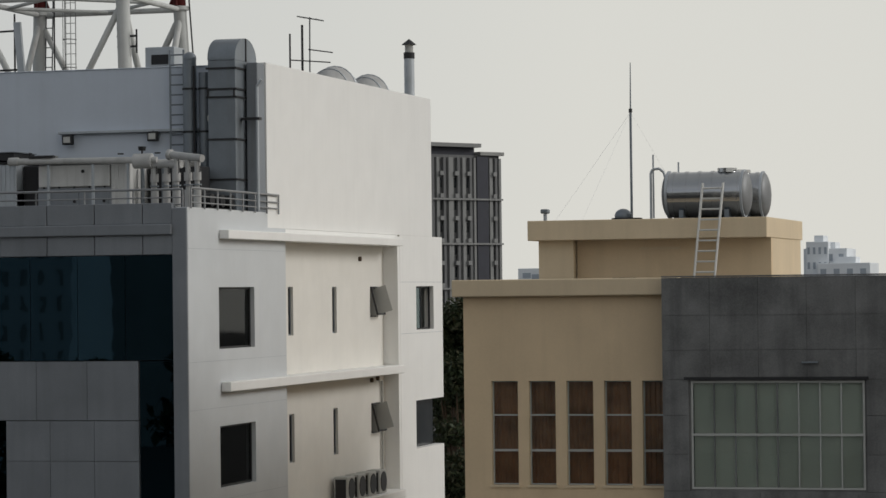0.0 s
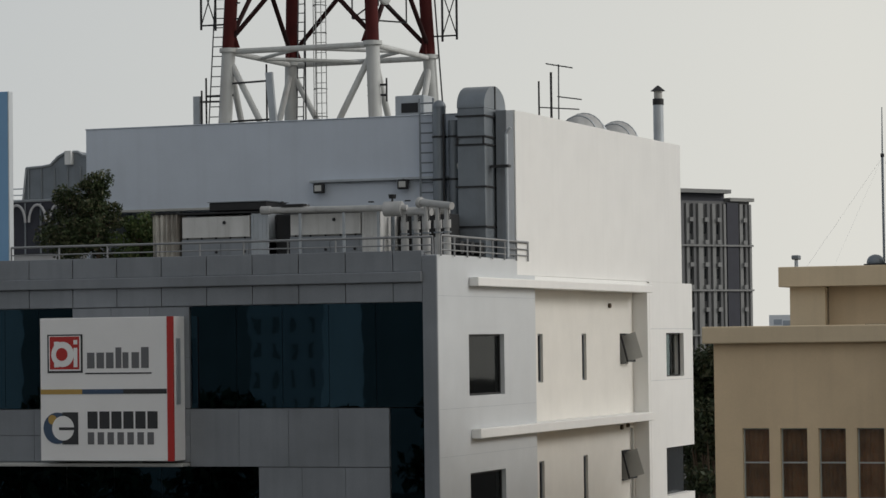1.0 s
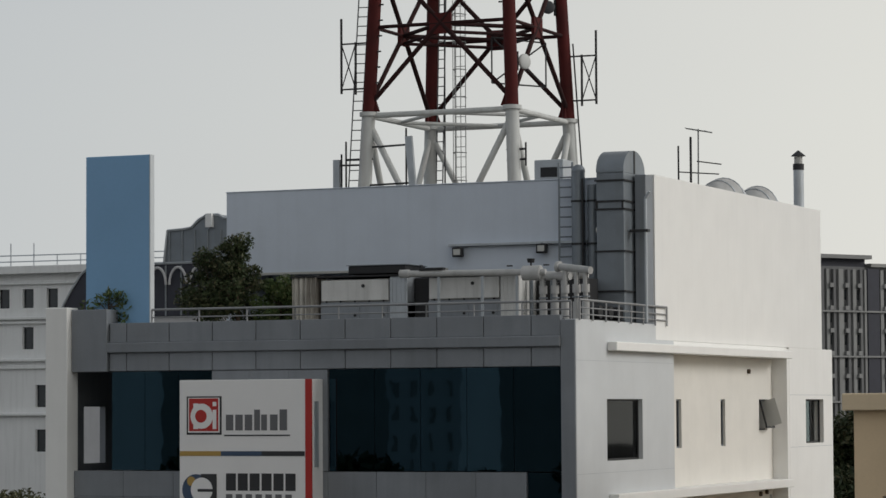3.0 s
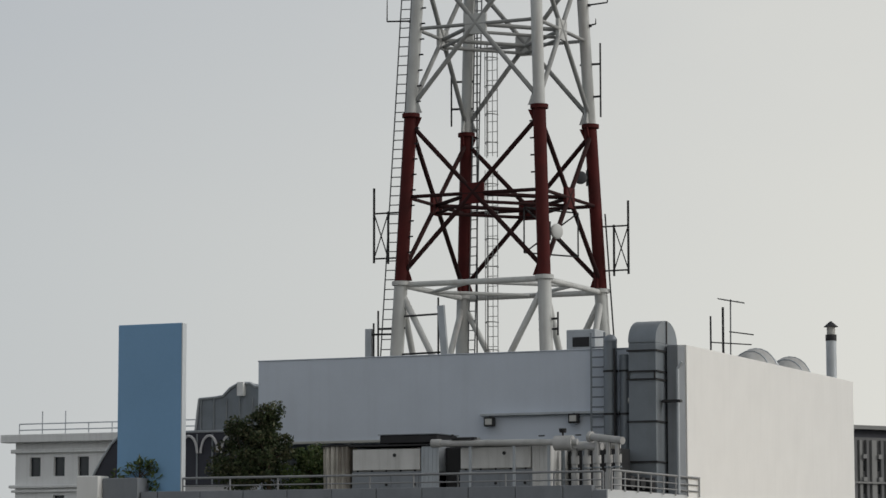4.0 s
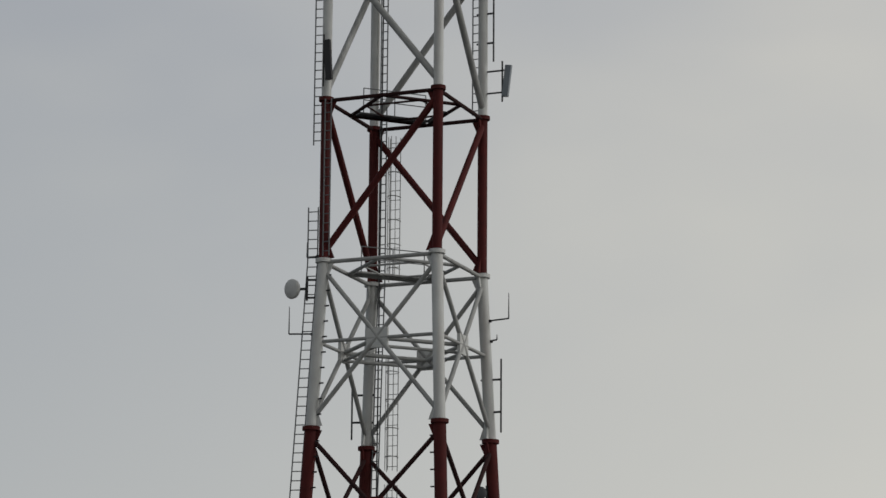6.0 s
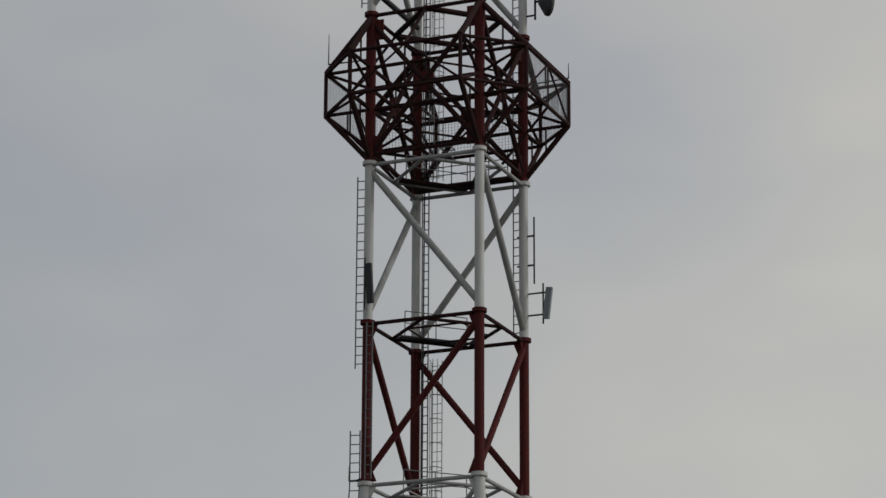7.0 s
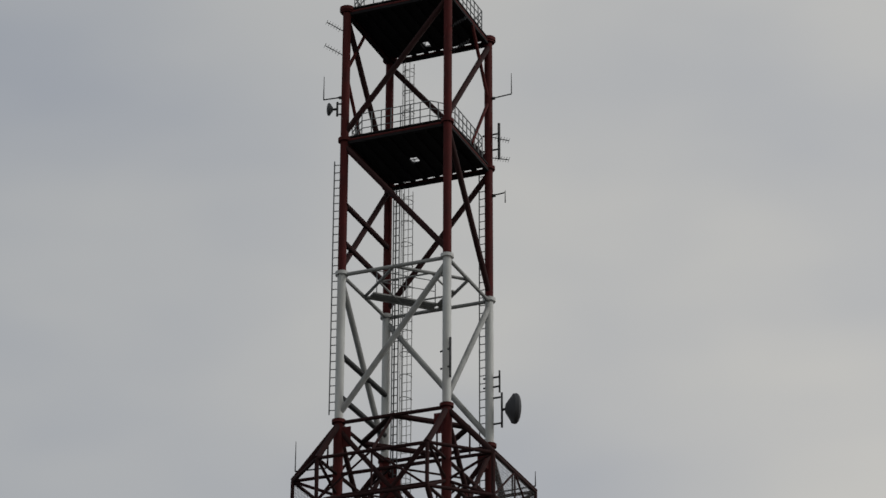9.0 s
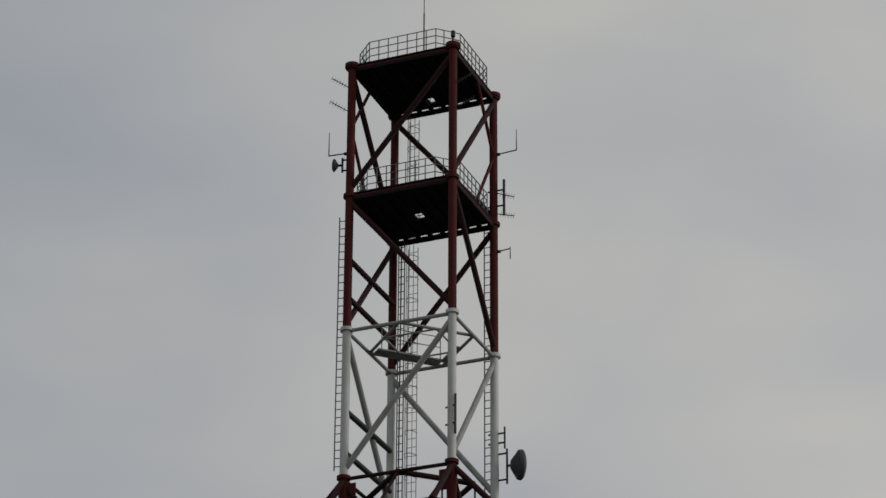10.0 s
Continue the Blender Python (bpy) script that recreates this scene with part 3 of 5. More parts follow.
# pipe header and manifold
t = thing("pipe_header", (-32.5, 77.5, 24.36), "pale lagged pipe header running above the air handlers", "pipe")
part("long_pipe", tube(B(), (-34.95, 77.6, 25.97), (-30.4, 77.6, 25.92), 0.095, 14), PIPE, t, smooth=True)
part("end_cap", tube(B(), (-35.05, 77.6, 25.97), (-34.75, 77.6, 25.97), 0.125, 14), PIPE, t, smooth=True)
part("valve_body", tube(B(), (-31.1, 77.6, 25.9), (-30.55, 77.6, 25.9), 0.22, 14), PIPE, t, smooth=True)
for x in (-33.8, -32.4, -31.3):
    part("pipe_stand", bar(B(), (x, 77.6, 24.36), (x, 77.6, 25.85), 0.07, 0.07), GALV, t)
bm = tube(B(), (-30.86, 77.6, 26.08), (-30.86, 77.6, 26.2), 0.03, 8)
tube(bm, (-30.86, 77.6, 26.2), (-30.86, 77.6, 26.32), 0.1, 12, 0.12)
part("vent_valve", bm, DARKMETAL, t, smooth=True)
bm = box(B(), -34.4, -33.62, 77.5, 77.7, 26.06, 26.13, 0.01)
box(bm, -34.4, -34.34, 77.55, 77.65, 26.13, 26.22)
part("pipe_saddle", bm, DARKMETAL, t)
for x in (-31.5, -30.35):
    part("lever", box(B(), x - 0.09, x + 0.09, 77.5, 77.56, 26.1, 26.14, 0.01), DARKMETAL, t)
part("upper_run", tube(B(), (-30.7, 77.7, 25.8), (-29.2, 77.9, 25.85), 0.13, 12), PIPE, t, smooth=True)
t = thing("pipe_manifold", (-29.6, 77.4, 24.36), "pale pipe manifold with short drops and valves at the roof corner", "pipe")
part("header", tube(B(), (-29.98, 77.5, 26.06), (-28.78, 77.0, 25.9), 0.11, 14), PIPE, t, smooth=True)
part("header", tube(B(), (-30.9, 77.8, 25.8), (-29.6, 77.5, 25.77), 0.11, 14), PIPE, t, smooth=True)
part("header_cap", tube(B(), (-30.0, 77.5, 26.06), (-29.9, 77.47, 26.05), 0.16, 14), PIPE, t, smooth=True)
for x, y, zt in ((-29.72, 77.4, 26.02), (-29.30, 77.22, 25.97), (-28.97, 77.08, 25.92), (-30.52, 77.7, 25.77), (-30.12, 77.62, 25.77)):
    bm = tube(B(), (x, y, 24.36), (x, y, zt), 0.075, 12)
    tube(bm, (x, y, 24.42), (x, y, 25.02), 0.115, 12)
    tube(bm, (x, y, 25.28), (x, y, 25.52), 0.12, 12)
    part("drop_pipe", bm, PIPE, t, smooth=True)
    part("bolted_flange", tube(B(), (x, y, 25.14), (x, y, 25.18), 0.13, 10), GALVDARK, t)
    part("hanger", tube(B(), (x + 0.1, y - 0.1, 25.5), (x + 0.1, y - 0.1, zt), 0.012, 5), DARKMETAL, t)
for i in range(4):
    x = -31.25 + 0.33 * i
    part("riser", tube(B(), (x, 78.6, 24.36), (x, 78.6, 25.75), 0.06, 10), PIPE if i % 2 else GALVDARK, t, smooth=True)
# solid dark box fills in for the shadowed void behind the pipes
single("dark_void_box", box(B(), -31.35, -29.7, 79.3, 80.1, 24.36, 25.8, 0.03), DARKMETAL, "dark box standing in for the shaded void behind the pipe manifold", "cabinet")
t = thing("pump_skid", (-29.5, 80.0, 24.36), "dark pump set on a low frame behind the side railing", "pump")
for i in range(3):
    y = 78.4 + i * 0.9
    part("pump", tube(B(), (-29.6, y, 24.75), (-29.0, y, 24.75), 0.2, 12), DARKMETAL, t, smooth=True)
part("frame", box(B(), -29.8, -28.95, 77.9, 80.6, 24.37, 24.52), DARKMETAL, t)

# large rectangular exhaust duct with a rounded return at the top
t = thing("exhaust_duct", (-29.2, 81.0, 24.36), "tall weathered grey exhaust duct with rounded top", "duct")


def slab_profile(bm, x0, x1, y0, y1, z0, zc, rise):
    r, yc = (y1 - y0) / 2, (y0 + y1) / 2
    pr = [(y0, z0)] + [(yc - r * math.cos(a), zc + rise * math.sin(a)) for a in [math.pi * i / 14 for i in range(15)]] + [(y1, z0)]
    a = [bm.verts.new((x0, y, z)) for y, z in pr]
    b = [bm.verts.new((x1, y, z)) for y, z in pr]
    n = len(pr)
    for i in range(n):
        j = (i + 1) % n
        bm.faces.new((a[i], a[j], b[j], b[i]))
    bm.faces.new(a)
    bm.faces.new(list(reversed(b)))
    return bm


part("duct_body", box(B(), -29.81, -28.94, 80.3, 81.55, 24.4, 28.985, 0.015), GALVDARK, t)
part("hood", slab_profile(B(), -29.81, -28.94, 80.28, 82.2, 28.99, 29.06, 0.63), GALVDARK, t, "rounded sheet-metal hood", True)
for z in (28.72, 28.1, 27.86, 26.6, 25.4):
    part("seam_flange", box(B(), -29.86, -28.89, 80.25, 81.6, z, z + 0.05), DARKMETAL, t)
for x in (-29.80, -28.97):
    part("strap_post", box(B(), x - 0.025, x + 0.025, 80.24, 80.29, 27.91, 28.1), DARKMETAL, t)
part("hood_strap", box(B(), -28.945, -28.915, 81.2, 81.27, 28.99, 29.68), DARKMETAL, t)
part("side_casing", box(B(), -28.88, -28.53, 81.1, 81.78, 24.4, 28.95, 0.02), AHUGREY, t)
part("side_pipe", tube(B(), (-28.42, 80.75, 24.5), (-28.42, 80.75, 28.2), 0.05, 8), GALV, t)
part("pipe_hook", tube(B(), (-28.42, 80.75, 28.2), (-28.28, 80.75, 28.4), 0.05, 8), GALV, t)
part("clamp", box(B(), -28.9, -28.33, 80.68, 80.9, 27.2, 27.28), DARKMETAL, t)
t = thing("round_ducts", (-30.5, 81.3, 24.36), "bundle of weathered round riser ducts on the wall", "duct")
for x, y, r, z1 in ((-30.78, 81.35, 0.2, 29.15), (-30.32, 81.38, 0.17, 28.72), (-30.02, 81.5, 0.08, 28.9)):
    part("riser_duct", tube(B(), (x, y, 24.4), (x, y, z1), r, 16), GALVDARK, t, smooth=True)
    for z in (25.6, 26.9, 28.2):
        part("duct_clamp", tube(B(), (x, y, z), (x, y, z + 0.06), r + 0.03, 16), DARKMETAL, t)
bm = B()
bmesh.ops.create_uvsphere(bm, u_segments=16, v_segments=8, radius=0.21, matrix=Matrix.Translation((-30.78, 81.35, 29.15)))
part("duct_cap", bm, GALVDARK, t, smooth=True)
part("thin_pipe", tube(B(), (-30.56, 81.1, 24.4), (-30.56, 81.1, 28.9), 0.035, 8), DARKMETAL, t)
part("wall_lamp", tube(B(), (-30.05, 80.95, 27.3), (-29.95, 80.95, 27.3), 0.1, 10), LAMPGLASS, t)


def ladder(name, p, q, width, across, label, step=0.3, mat_=None, r=0.022, cage=0.0, group=""):
    """A ladder from p to q; across: the direction of its rungs; cage: radius of safety hoops on the far side."""
    mat_ = mat_ or TGREY
    p, q, w = Vector(p), Vector(q), Vector(across).normalized() * width / 2
    t = thing(name, p, label, "ladder", group)
    d = q - p
    for s in (-1, 1):
        part("stile", tube(B(), p + w * s, q + w * s, r * 1.25, 6), mat_, t)
    n = int(d.length / step)
    first = part("rung", tube(B(), p + d * (0.5 / n) - w, p + d * (0.5 / n) + w, r, 5), mat_, t)
    for i in range(1, n):
        o = new("rung", first.data)
        o.parent, o.location = t, d * (i / n)
    if cage:
        back = Vector(across).normalized().cross(d.normalized())
        m = int(d.length / 0.9)
        for i in range(m):
            bm = B()
            c = p + d * ((i + 0.5) / m)
            ring = [c + w * math.cos(a) * 1.15 + back * cage * math.sin(a) for a in [math.pi * k / 8 for k in range(9)]]
            for a, b in zip(ring, ring[1:]):
                tube(bm, a, b, 0.018, 4)
            part("cage_hoop", bm, mat_, t)
        for a in (0.9, 1.57, 2.24):
            o = w * math.cos(a) * 1.15 + back * cage * math.sin(a)
            part("cage_strap", tube(B(), p + o, q + o, 0.015, 4), mat_, t)
    return t


ladder("wall_ladder", (-31.27, 81.55, 25.2), (-31.27, 81.55, 29.45), 0.44, (1, 0, 0), "grey steel ladder fixed to the grey wall", mat_=GALVDARK, r=0.026)

# things on the upper roof
t = thing("condenser_unit", (-31.6, 83.0, 28.6), "grey condenser box behind the wall top", "air conditioner")
part("casing", box(B(), -32.72, -31.75, 82.6, 83.5, 28.6, 29.66, 0.03), GALV, t)
part("grille", box(B(), -32.5, -31.95, 82.575, 82.61, 29.12, 29.42), DARKMETAL, t)
for x, y, r in ((-29.7, 92.3, 1.2), (-29.75, 96.3, 0.95)):
    t = thing("roof_dome", (x, y, 28.6), "dull grey domed skylight on the upper roof", "skylight", "domes on the upper roof")
    bm = B()
    bmesh.ops.create_uvsphere(bm, u_segments=28, v_segments=16, radius=1.0, matrix=Matrix.Translation((x, y, 28.75)) @ Matrix.Diagonal((0.8, r, 0.92, 1)))
    part("dome", bm, PIPE, t, smooth=True)
    part("kerb", box(B(), x - 0.9, x + 0.9, y - r - 0.1, y + r + 0.1, 28.6, 28.85, 0.02), GALV, t)
    for s in (-0.5, 0.0, 0.5):
        bm = B()
        rr = math.sqrt(1 - s * s)
        for i in range(12):
            a0, a1 = math.pi * i / 12, math.pi * (i + 1) / 12
            tube(bm, (x - 0.81 * rr * math.cos(a0), y + s * r, 28.75 + 0.93 * rr * math.sin(a0)), (x - 0.81 * rr * math.cos(a1), y + s * r, 28.75 + 0.93 * rr * math.sin(a1)), 0.025, 5)
        part("rib", bm, GALV, t)
t = thing("flue", (-28.95, 98.75, 28.6), "grey metal flue with a conical rain cap", "chimney")
part("pipe", tube(B(), (-28.95, 98.75, 28.6), (-28.95, 98.75, 30.45), 0.185, 16), GALV, t, smooth=True)
part("collar", tube(B(), (-28.95, 98.75, 30.4), (-28.95, 98.75, 30.62), 0.2, 16), DARKMETAL, t, smooth=True)
part("sleeve", tube(B(), (-28.95, 98.75, 30.62), (-28.95, 98.75, 30.9), 0.15, 16), FRAME, t, smooth=True)
part("rain_cap", tube(B(), (-28.95, 98.75, 30.9), (-28.95, 98.75, 31.1), 0.27, 16, 0.03), DARKMETAL, t, smooth=True)
t = thing("roof_aerials", (-29.9, 90.0, 28.6), "cluster of dark aerial poles with a small yagi", "antenna")
part("pole", tube(B(), (-30.5, 90, 28.6), (-30.5, 90, 30.62), 0.032, 8), DARKMETAL, t)
part("pole", tube(B(), (-30.07, 90, 28.6), (-30.07, 90, 30.9), 0.042, 8), DARKMETAL, t)
part("pole", tube(B(), (-29.82, 90, 28.6), (-29.80, 90, 31.15), 0.025, 8), TGREY, t)
part("crossbar", tube(B(), (-30.5, 90, 29.75), (-29.0, 89.7, 29.6), 0.02, 6), DARKMETAL, t)
part("boom", tube(B(), (-30.2, 89.9, 31.18), (-29.35, 90.1, 31.02), 0.022, 6), TGREY, t)
for i in range(4):
    x = -30.1 + 0.22 * i
    part("element", tube(B(), (x, 89.55, 31.16 - 0.04 * i), (x, 90.4, 31.16 - 0.04 * i), 0.012, 5), TGREY, t)
part("boom", tube(B(), (-29.85, 90, 30.08), (-28.95, 89.8, 29.93), 0.02, 6), DARKMETAL, t)

# blue panel, planting
t = thing("blue_panel", (-43.5, 75.9, 24.36), "tall plain blue billboard slab standing at the roof edge", "billboard")
part("face", box(B(), -44.62, -42.42, 75.55, 75.75, 24.36, 29.68, 0.015), BLUE, t)
# the panel's right edge is painted pale to look lit from that side
part("edge_face", box(B(), -42.42, -42.38, 75.55, 75.80, 24.36, 29.68, 0.01), mat("lit_panel_edge", (0.55, 0.58, 0.60), 0.5, var=0.05), t)
part("back_frame", box(B(), -44.6, -42.45, 75.755, 75.80, 24.4, 29.6), GALV, t)
tree("roof_shrub", (-41.65, 78.3, 24.36), 2.5, 1.35, 9500, 0.062, 6, "bushy dark green roof tree with dry brown leaves", LEAF, 30, 0.1)
tree("roof_shrub", (-39.75, 79.0, 24.36), 1.6, 1.1, 8000, 0.055, 8, "low fresh green shrub beside the roof tree", LEAFG, 22, 0.1)
tree("roof_shrub", (-40.75, 78.1, 24.36), 2.95, 0.95, 5500, 0.062, 17, "slender brownish shrub with ragged top", LEAF, 20, 0.25)
tree("potted_plant", (-43.75, 75.42, 24.36), 1.35, 0.85, 420, 0.085, 11, "thin leafy plant in front of the blue panel", LEAFG, 16, 0.2)

# ---- sign box on the front ----
t = thing("sign_box", (-38.5, 74.6, 18.68), "white company sign box with red edge on the glass front", "sign")
SY = 74.25
part("cabinet", box(B(), -40.68, -36.37, SY, 75.02, 18.68, 22.84, 0.02), SIGNWHITE, t)
part("red_edge", box(B(), -36.56, -36.366, SY - 0.012, SY + 0.06, 18.68, 22.84), SIGNRED, t)
part("side_grille", box(B(), -36.37, -36.35, SY + 0.18, 74.7, 20.3, 22.2), GALV, t)
for xa, xb, m in ((-40.66, -39.3, SIGNGOLD), (-39.3, -37.97, SIGNBLUE), (-37.97, -36.58, SIGNDARK)):
    part("divider", box(B(), xa, xb, SY - 0.014, SY, 20.62, 20.76), m, t)


def sgn(name, u0, u1, v0, v1, m, dy=0.012):
    """A flat sign element; u along the sign 0..1, v from its top 0..1."""
    x0, w, z1, h = -40.68, 4.12, 22.84, 4.16
    return part(name, box(B(), x0 + w * u0, x0 + w * u1, SY - dy, SY - 0.002, z1 - h * v1, z1 - h * v0), m, t)


sgn("emblem", 0.06, 0.34, 0.115, 0.385, SIGNDARK, 0.010)
sgn("emblem", 0.072, 0.325, 0.125, 0.37, SIGNWHITE, 0.014)
sgn("emblem", 0.08, 0.315, 0.13, 0.36, SIGNRED, 0.018)
sgn("emblem", 0.115, 0.155, 0.165, 0.345, SIGNWHITE, 0.022)
bm = tube(B(), (-39.93, SY - 0.002, 21.78), (-39.93, SY - 0.0245, 21.78), 0.37, 24)
part("emblem", bm, SIGNWHITE, t)
bm = tube(B(), (-39.95, SY - 0.002, 21.78), (-39.95, SY - 0.029, 21.78), 0.19, 20)
part("emblem", bm, SIGNRED, t)
sgn("emblem", 0.27, 0.30, 0.21, 0.345, SIGNWHITE, 0.022)
sgn("emblem", 0.27, 0.30, 0.155, 0.185, SIGNWHITE, 0.022)
for i, u in enumerate((0.375, 0.45, 0.525, 0.60, 0.655, 0.725, 0.80)):
    sgn("text_bar", u, u + (0.045 if i in (3, 4) else 0.058), 0.245 if i not in (3, 6) else 0.21, 0.355, SIGNGREY)
sgn("underline", 0.36, 0.88, 0.385, 0.395, SIGNDARK)
bm = tube(B(), (-40.12, SY - 0.002, 19.63), (-40.12, SY - 0.016, 19.63), 0.46, 28)
part("emblem", bm, SIGNBLUE, t)
sgn("emblem", 0.175, 0.30, 0.66, 0.885, SIGNDARK, 0.018)
bm = tube(B(), (-39.93, SY - 0.002, 19.63), (-39.93, SY - 0.0235, 19.63), 0.36, 24)
part("emblem", bm, SIGNWHITE, t)
sgn("emblem", 0.15, 0.30, 0.765, 0.785, SIGNDARK, 0.028)
bm = tube(B(), (-40.28, SY - 0.002, 19.88), (-40.28, SY - 0.0205, 19.88), 0.14, 14)
part("emblem", bm, SIGNGOLD, t)
for i in range(6):
    sgn("text_bar", 0.375 + i * 0.094, 0.375 + i * 0.094 + 0.078, 0.655, 0.775, SIGNDARK)
for i in range(7):
    sgn("text_bar", 0.375 + i * 0.078, 0.375 + i * 0.078 + 0.05, 0.80, 0.885, SIGNGREY)

# small outlets and a drain on the recessed side wall
for y, z in ((92.7, 23.15), (93.9, 19.0), (94.6, 19.05)):
    part("outlet", tube(B(), (XR + 0.002, y, z), (XR + 0.09, y, z), 0.08, 10), BARK, office)
part("drain_pipe", tube(B(), (XR + 0.07, 95.0, 15.2), (XR + 0.07, 95.0, 18.95), 0.05, 8), FRAME, office)
# outdoor condensers on the side ledge
for i in range(4):
    y = 89.3 + i * 1.2
    t = thing("wall_condenser", (XS - 0.1, y, 15.18), "pale outdoor condenser unit standing on the facade ledge", "air conditioner", "condensers on the ledge")
    part("casing", box(B(), XS - 0.42, XS + 0.06, y, y + 0.8, 15.18, 15.98, 0.03), FRAME, t)
    part("fan_grille", tube(B(), (XS + 0.06, y + 0.42, 15.58), (XS + 0.08, y + 0.42, 15.58), 0.34, 16), DARKMETAL, t)
    part("front_coil", box(B(), XS - 0.36, XS + 0.0, y - 0.015, y + 0.01, 15.25, 15.9), DARKMETAL, t)
    part("bracket", box(B(), XS - 0.4, XS + 0.1, y + 0.05, y + 0.1, 15.14, 15.2), GALV, t)

# ---- lattice tower on the roof ----
TX, TY = -39.28, 93.05
LV = [32.23, 38.19, 44.27, 50.25, 56.34, 62.24, 68.36, 74.15, 79.97]
HS = [2.70, 2.44] + [2.185] * 7
FOOT, FOOTHS = 28.6, 2.86


def corner(k, z):
    """Leg axis at height z: k = 0 front right, 1 back right, 2 back left, 3 front left."""
    zs, hs = [FOOT] + LV, [FOOTHS] + HS
    h = float(np.interp(z, zs, hs))
    sx, sy = ((1, -1), (1, 1), (-1, 1), (-1, -1))[k % 4]
    return Vector((TX + sx * h, TY + sy * h, z))


tower = thing("lattice_tower", (TX, TY, FOOT), "red and white steel lattice mast standing on the roof", "tower")
SECT = [TWHITE, RED, TWHITE, RED, TWHITE, RED, TWHITE, RED, RED]
RAD = [0.235, 0.225, 0.205, 0.18, 0.175, 0.175, 0.165, 0.165, 0.165]
ZS = [FOOT] + LV
for s in range(9):
    za, zb = ZS[s], ZS[s + 1]
    m = SECT[s]
    for k in range(4):
        part("leg", tube(B(), corner(k, za), corner(k, zb), RAD[s], 16), m, tower, smooth=True)
        part("flange", tube(B(), corner(k, zb) - Vector((0, 0, 0.07)), corner(k, zb) + Vector((0, 0, 0.07)), RAD[s] + 0.09, 16), m, tower, smooth=True)
        # gusset collars where the braces meet the leg
        if s in (1, 2, 3):
            for z0, z1 in ((za + 0.08, za + 0.75), (zb - 0.75, zb - 0.08)):
                c0, c1 = corner(k, z0), corner(k, z1)
                for e in (corner(k + 1, z0), corner(k - 1, z0)):
                    d = (e - c0).normalized() * 0.42
                    bm = B()
                    n = Vector((0, 0, 1)).cross(d).normalized() * 0.02
                    hi = z0 > (za + zb) / 2
                    tri = [c0 + (d * 0.35 if hi else d), c1 + (d if hi else d * 0.35), c1, c0]
                    va = [bm.verts.new(p + n) for p in tri]
                    vb = [bm.verts.new(p - n) for p in tri]
                    bm.faces.new(va)
                    bm.faces.new(vb[::-1])
                    for i in range(4):
                        bm.faces.new((va[i], vb[i], vb[(i + 1) % 4], va[(i + 1) % 4]))
                    part("gusset", bm, m, tower)


def brace(p, q, r, m, name="brace", n=10):
    part(name, tube(B(), p, q, r, n), m, tower, smooth=True)


for k in range(4):
    a, b = k, k + 1
    # foot section: braces leaning in from the ring
    mid = (corner(a, 26.9) + corner(b, 26.9)) / 2
    for c in (a, b):
        top = corner(c, LV[0] - 0.25)
        d = mid - top
        brace(top, top + d * ((28.62 - top.z) / d.z), 0.115, TWHITE)
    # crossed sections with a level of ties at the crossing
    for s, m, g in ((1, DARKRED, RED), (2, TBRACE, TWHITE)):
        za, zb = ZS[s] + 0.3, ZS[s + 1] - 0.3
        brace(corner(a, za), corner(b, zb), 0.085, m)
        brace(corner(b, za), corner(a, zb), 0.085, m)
        zm = za + (zb - za) * 0.515
        pa, pb = corner(a, zm), corner(b, zm)
        brace(pa, pb, 0.065, m, "tie")
        c = (pa + pb) / 2
        n = (pb - pa).normalized()
        bm = bar(B(), c - n * 0.4, c + n * 0.4, 0.12, 0.72, (0, 0, 1))
        part("node_plate", bm, g, tower)
        c2 = (corner(b, zm) + corner(b + 1, zm)) / 2
        brace(c, c2, 0.075, m, "tie")
        brace(c - Vector((0, 0, 0.28)), c2 - Vector((0, 0, 0.28)), 0.06, m, "tie")
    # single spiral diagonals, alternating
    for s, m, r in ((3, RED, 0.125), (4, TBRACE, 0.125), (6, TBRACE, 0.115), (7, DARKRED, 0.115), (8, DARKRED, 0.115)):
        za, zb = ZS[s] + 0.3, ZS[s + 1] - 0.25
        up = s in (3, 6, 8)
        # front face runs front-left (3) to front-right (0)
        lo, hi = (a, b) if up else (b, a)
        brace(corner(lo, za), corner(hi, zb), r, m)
    # ring beams at every joint, with an inner diamond
    for i, z in enumerate(LV):
        m = TWHITE if i == 0 else TBRACE if i in (2, 4, 6) else (DARKRED if i in (3, 5) else RED)
        z2 = z - 0.05
        if i == 1:
            continue
        brace(corner(a, z2), corner(b, z2), 0.10 if i == 0 else 0.075, m, "ring_beam")
        if i in (0, 2, 3, 4, 5, 6):
            c, c2 = (corner(a, z2) + corner(b, z2)) / 2, (corner(b, z2) + corner(b + 1, z2)) / 2
            brace(c, c2, 0.11 if i == 5 else 0.065, m, "ring_tie")
            if i in (2, 3, 6):
                brace(c.lerp(c2, 0.5), c2.lerp((corner(b + 1, z2) + corner(b + 2, z2)) / 2, 0.5), 0.04, m, "ring_tie", 6)
# level pipes on the far left face
for z, m in ((63.2, DARKMETAL), (64.9, DARKMETAL), (69.65, DARKRED), (71.3, DARKRED)):
    brace(corner(3, z) + Vector((0.1, 0, 0)), corner(2, z) + Vector((0.1, -0.3, 0)), 0.115, m, "level_pipe")
# short inner stays in the top section
for k in (0, 2):
    for z0 in (77.2,):
        brace(corner(k + 1, z0), corner(k + 1, 79.9).lerp(corner(k, 79.9), 0.42), 0.07, RED)
        brace(corner(k + 1, z0), corner(k + 1, 74.4).lerp(corner(k, 74.4), 0.42), 0.07, RED)

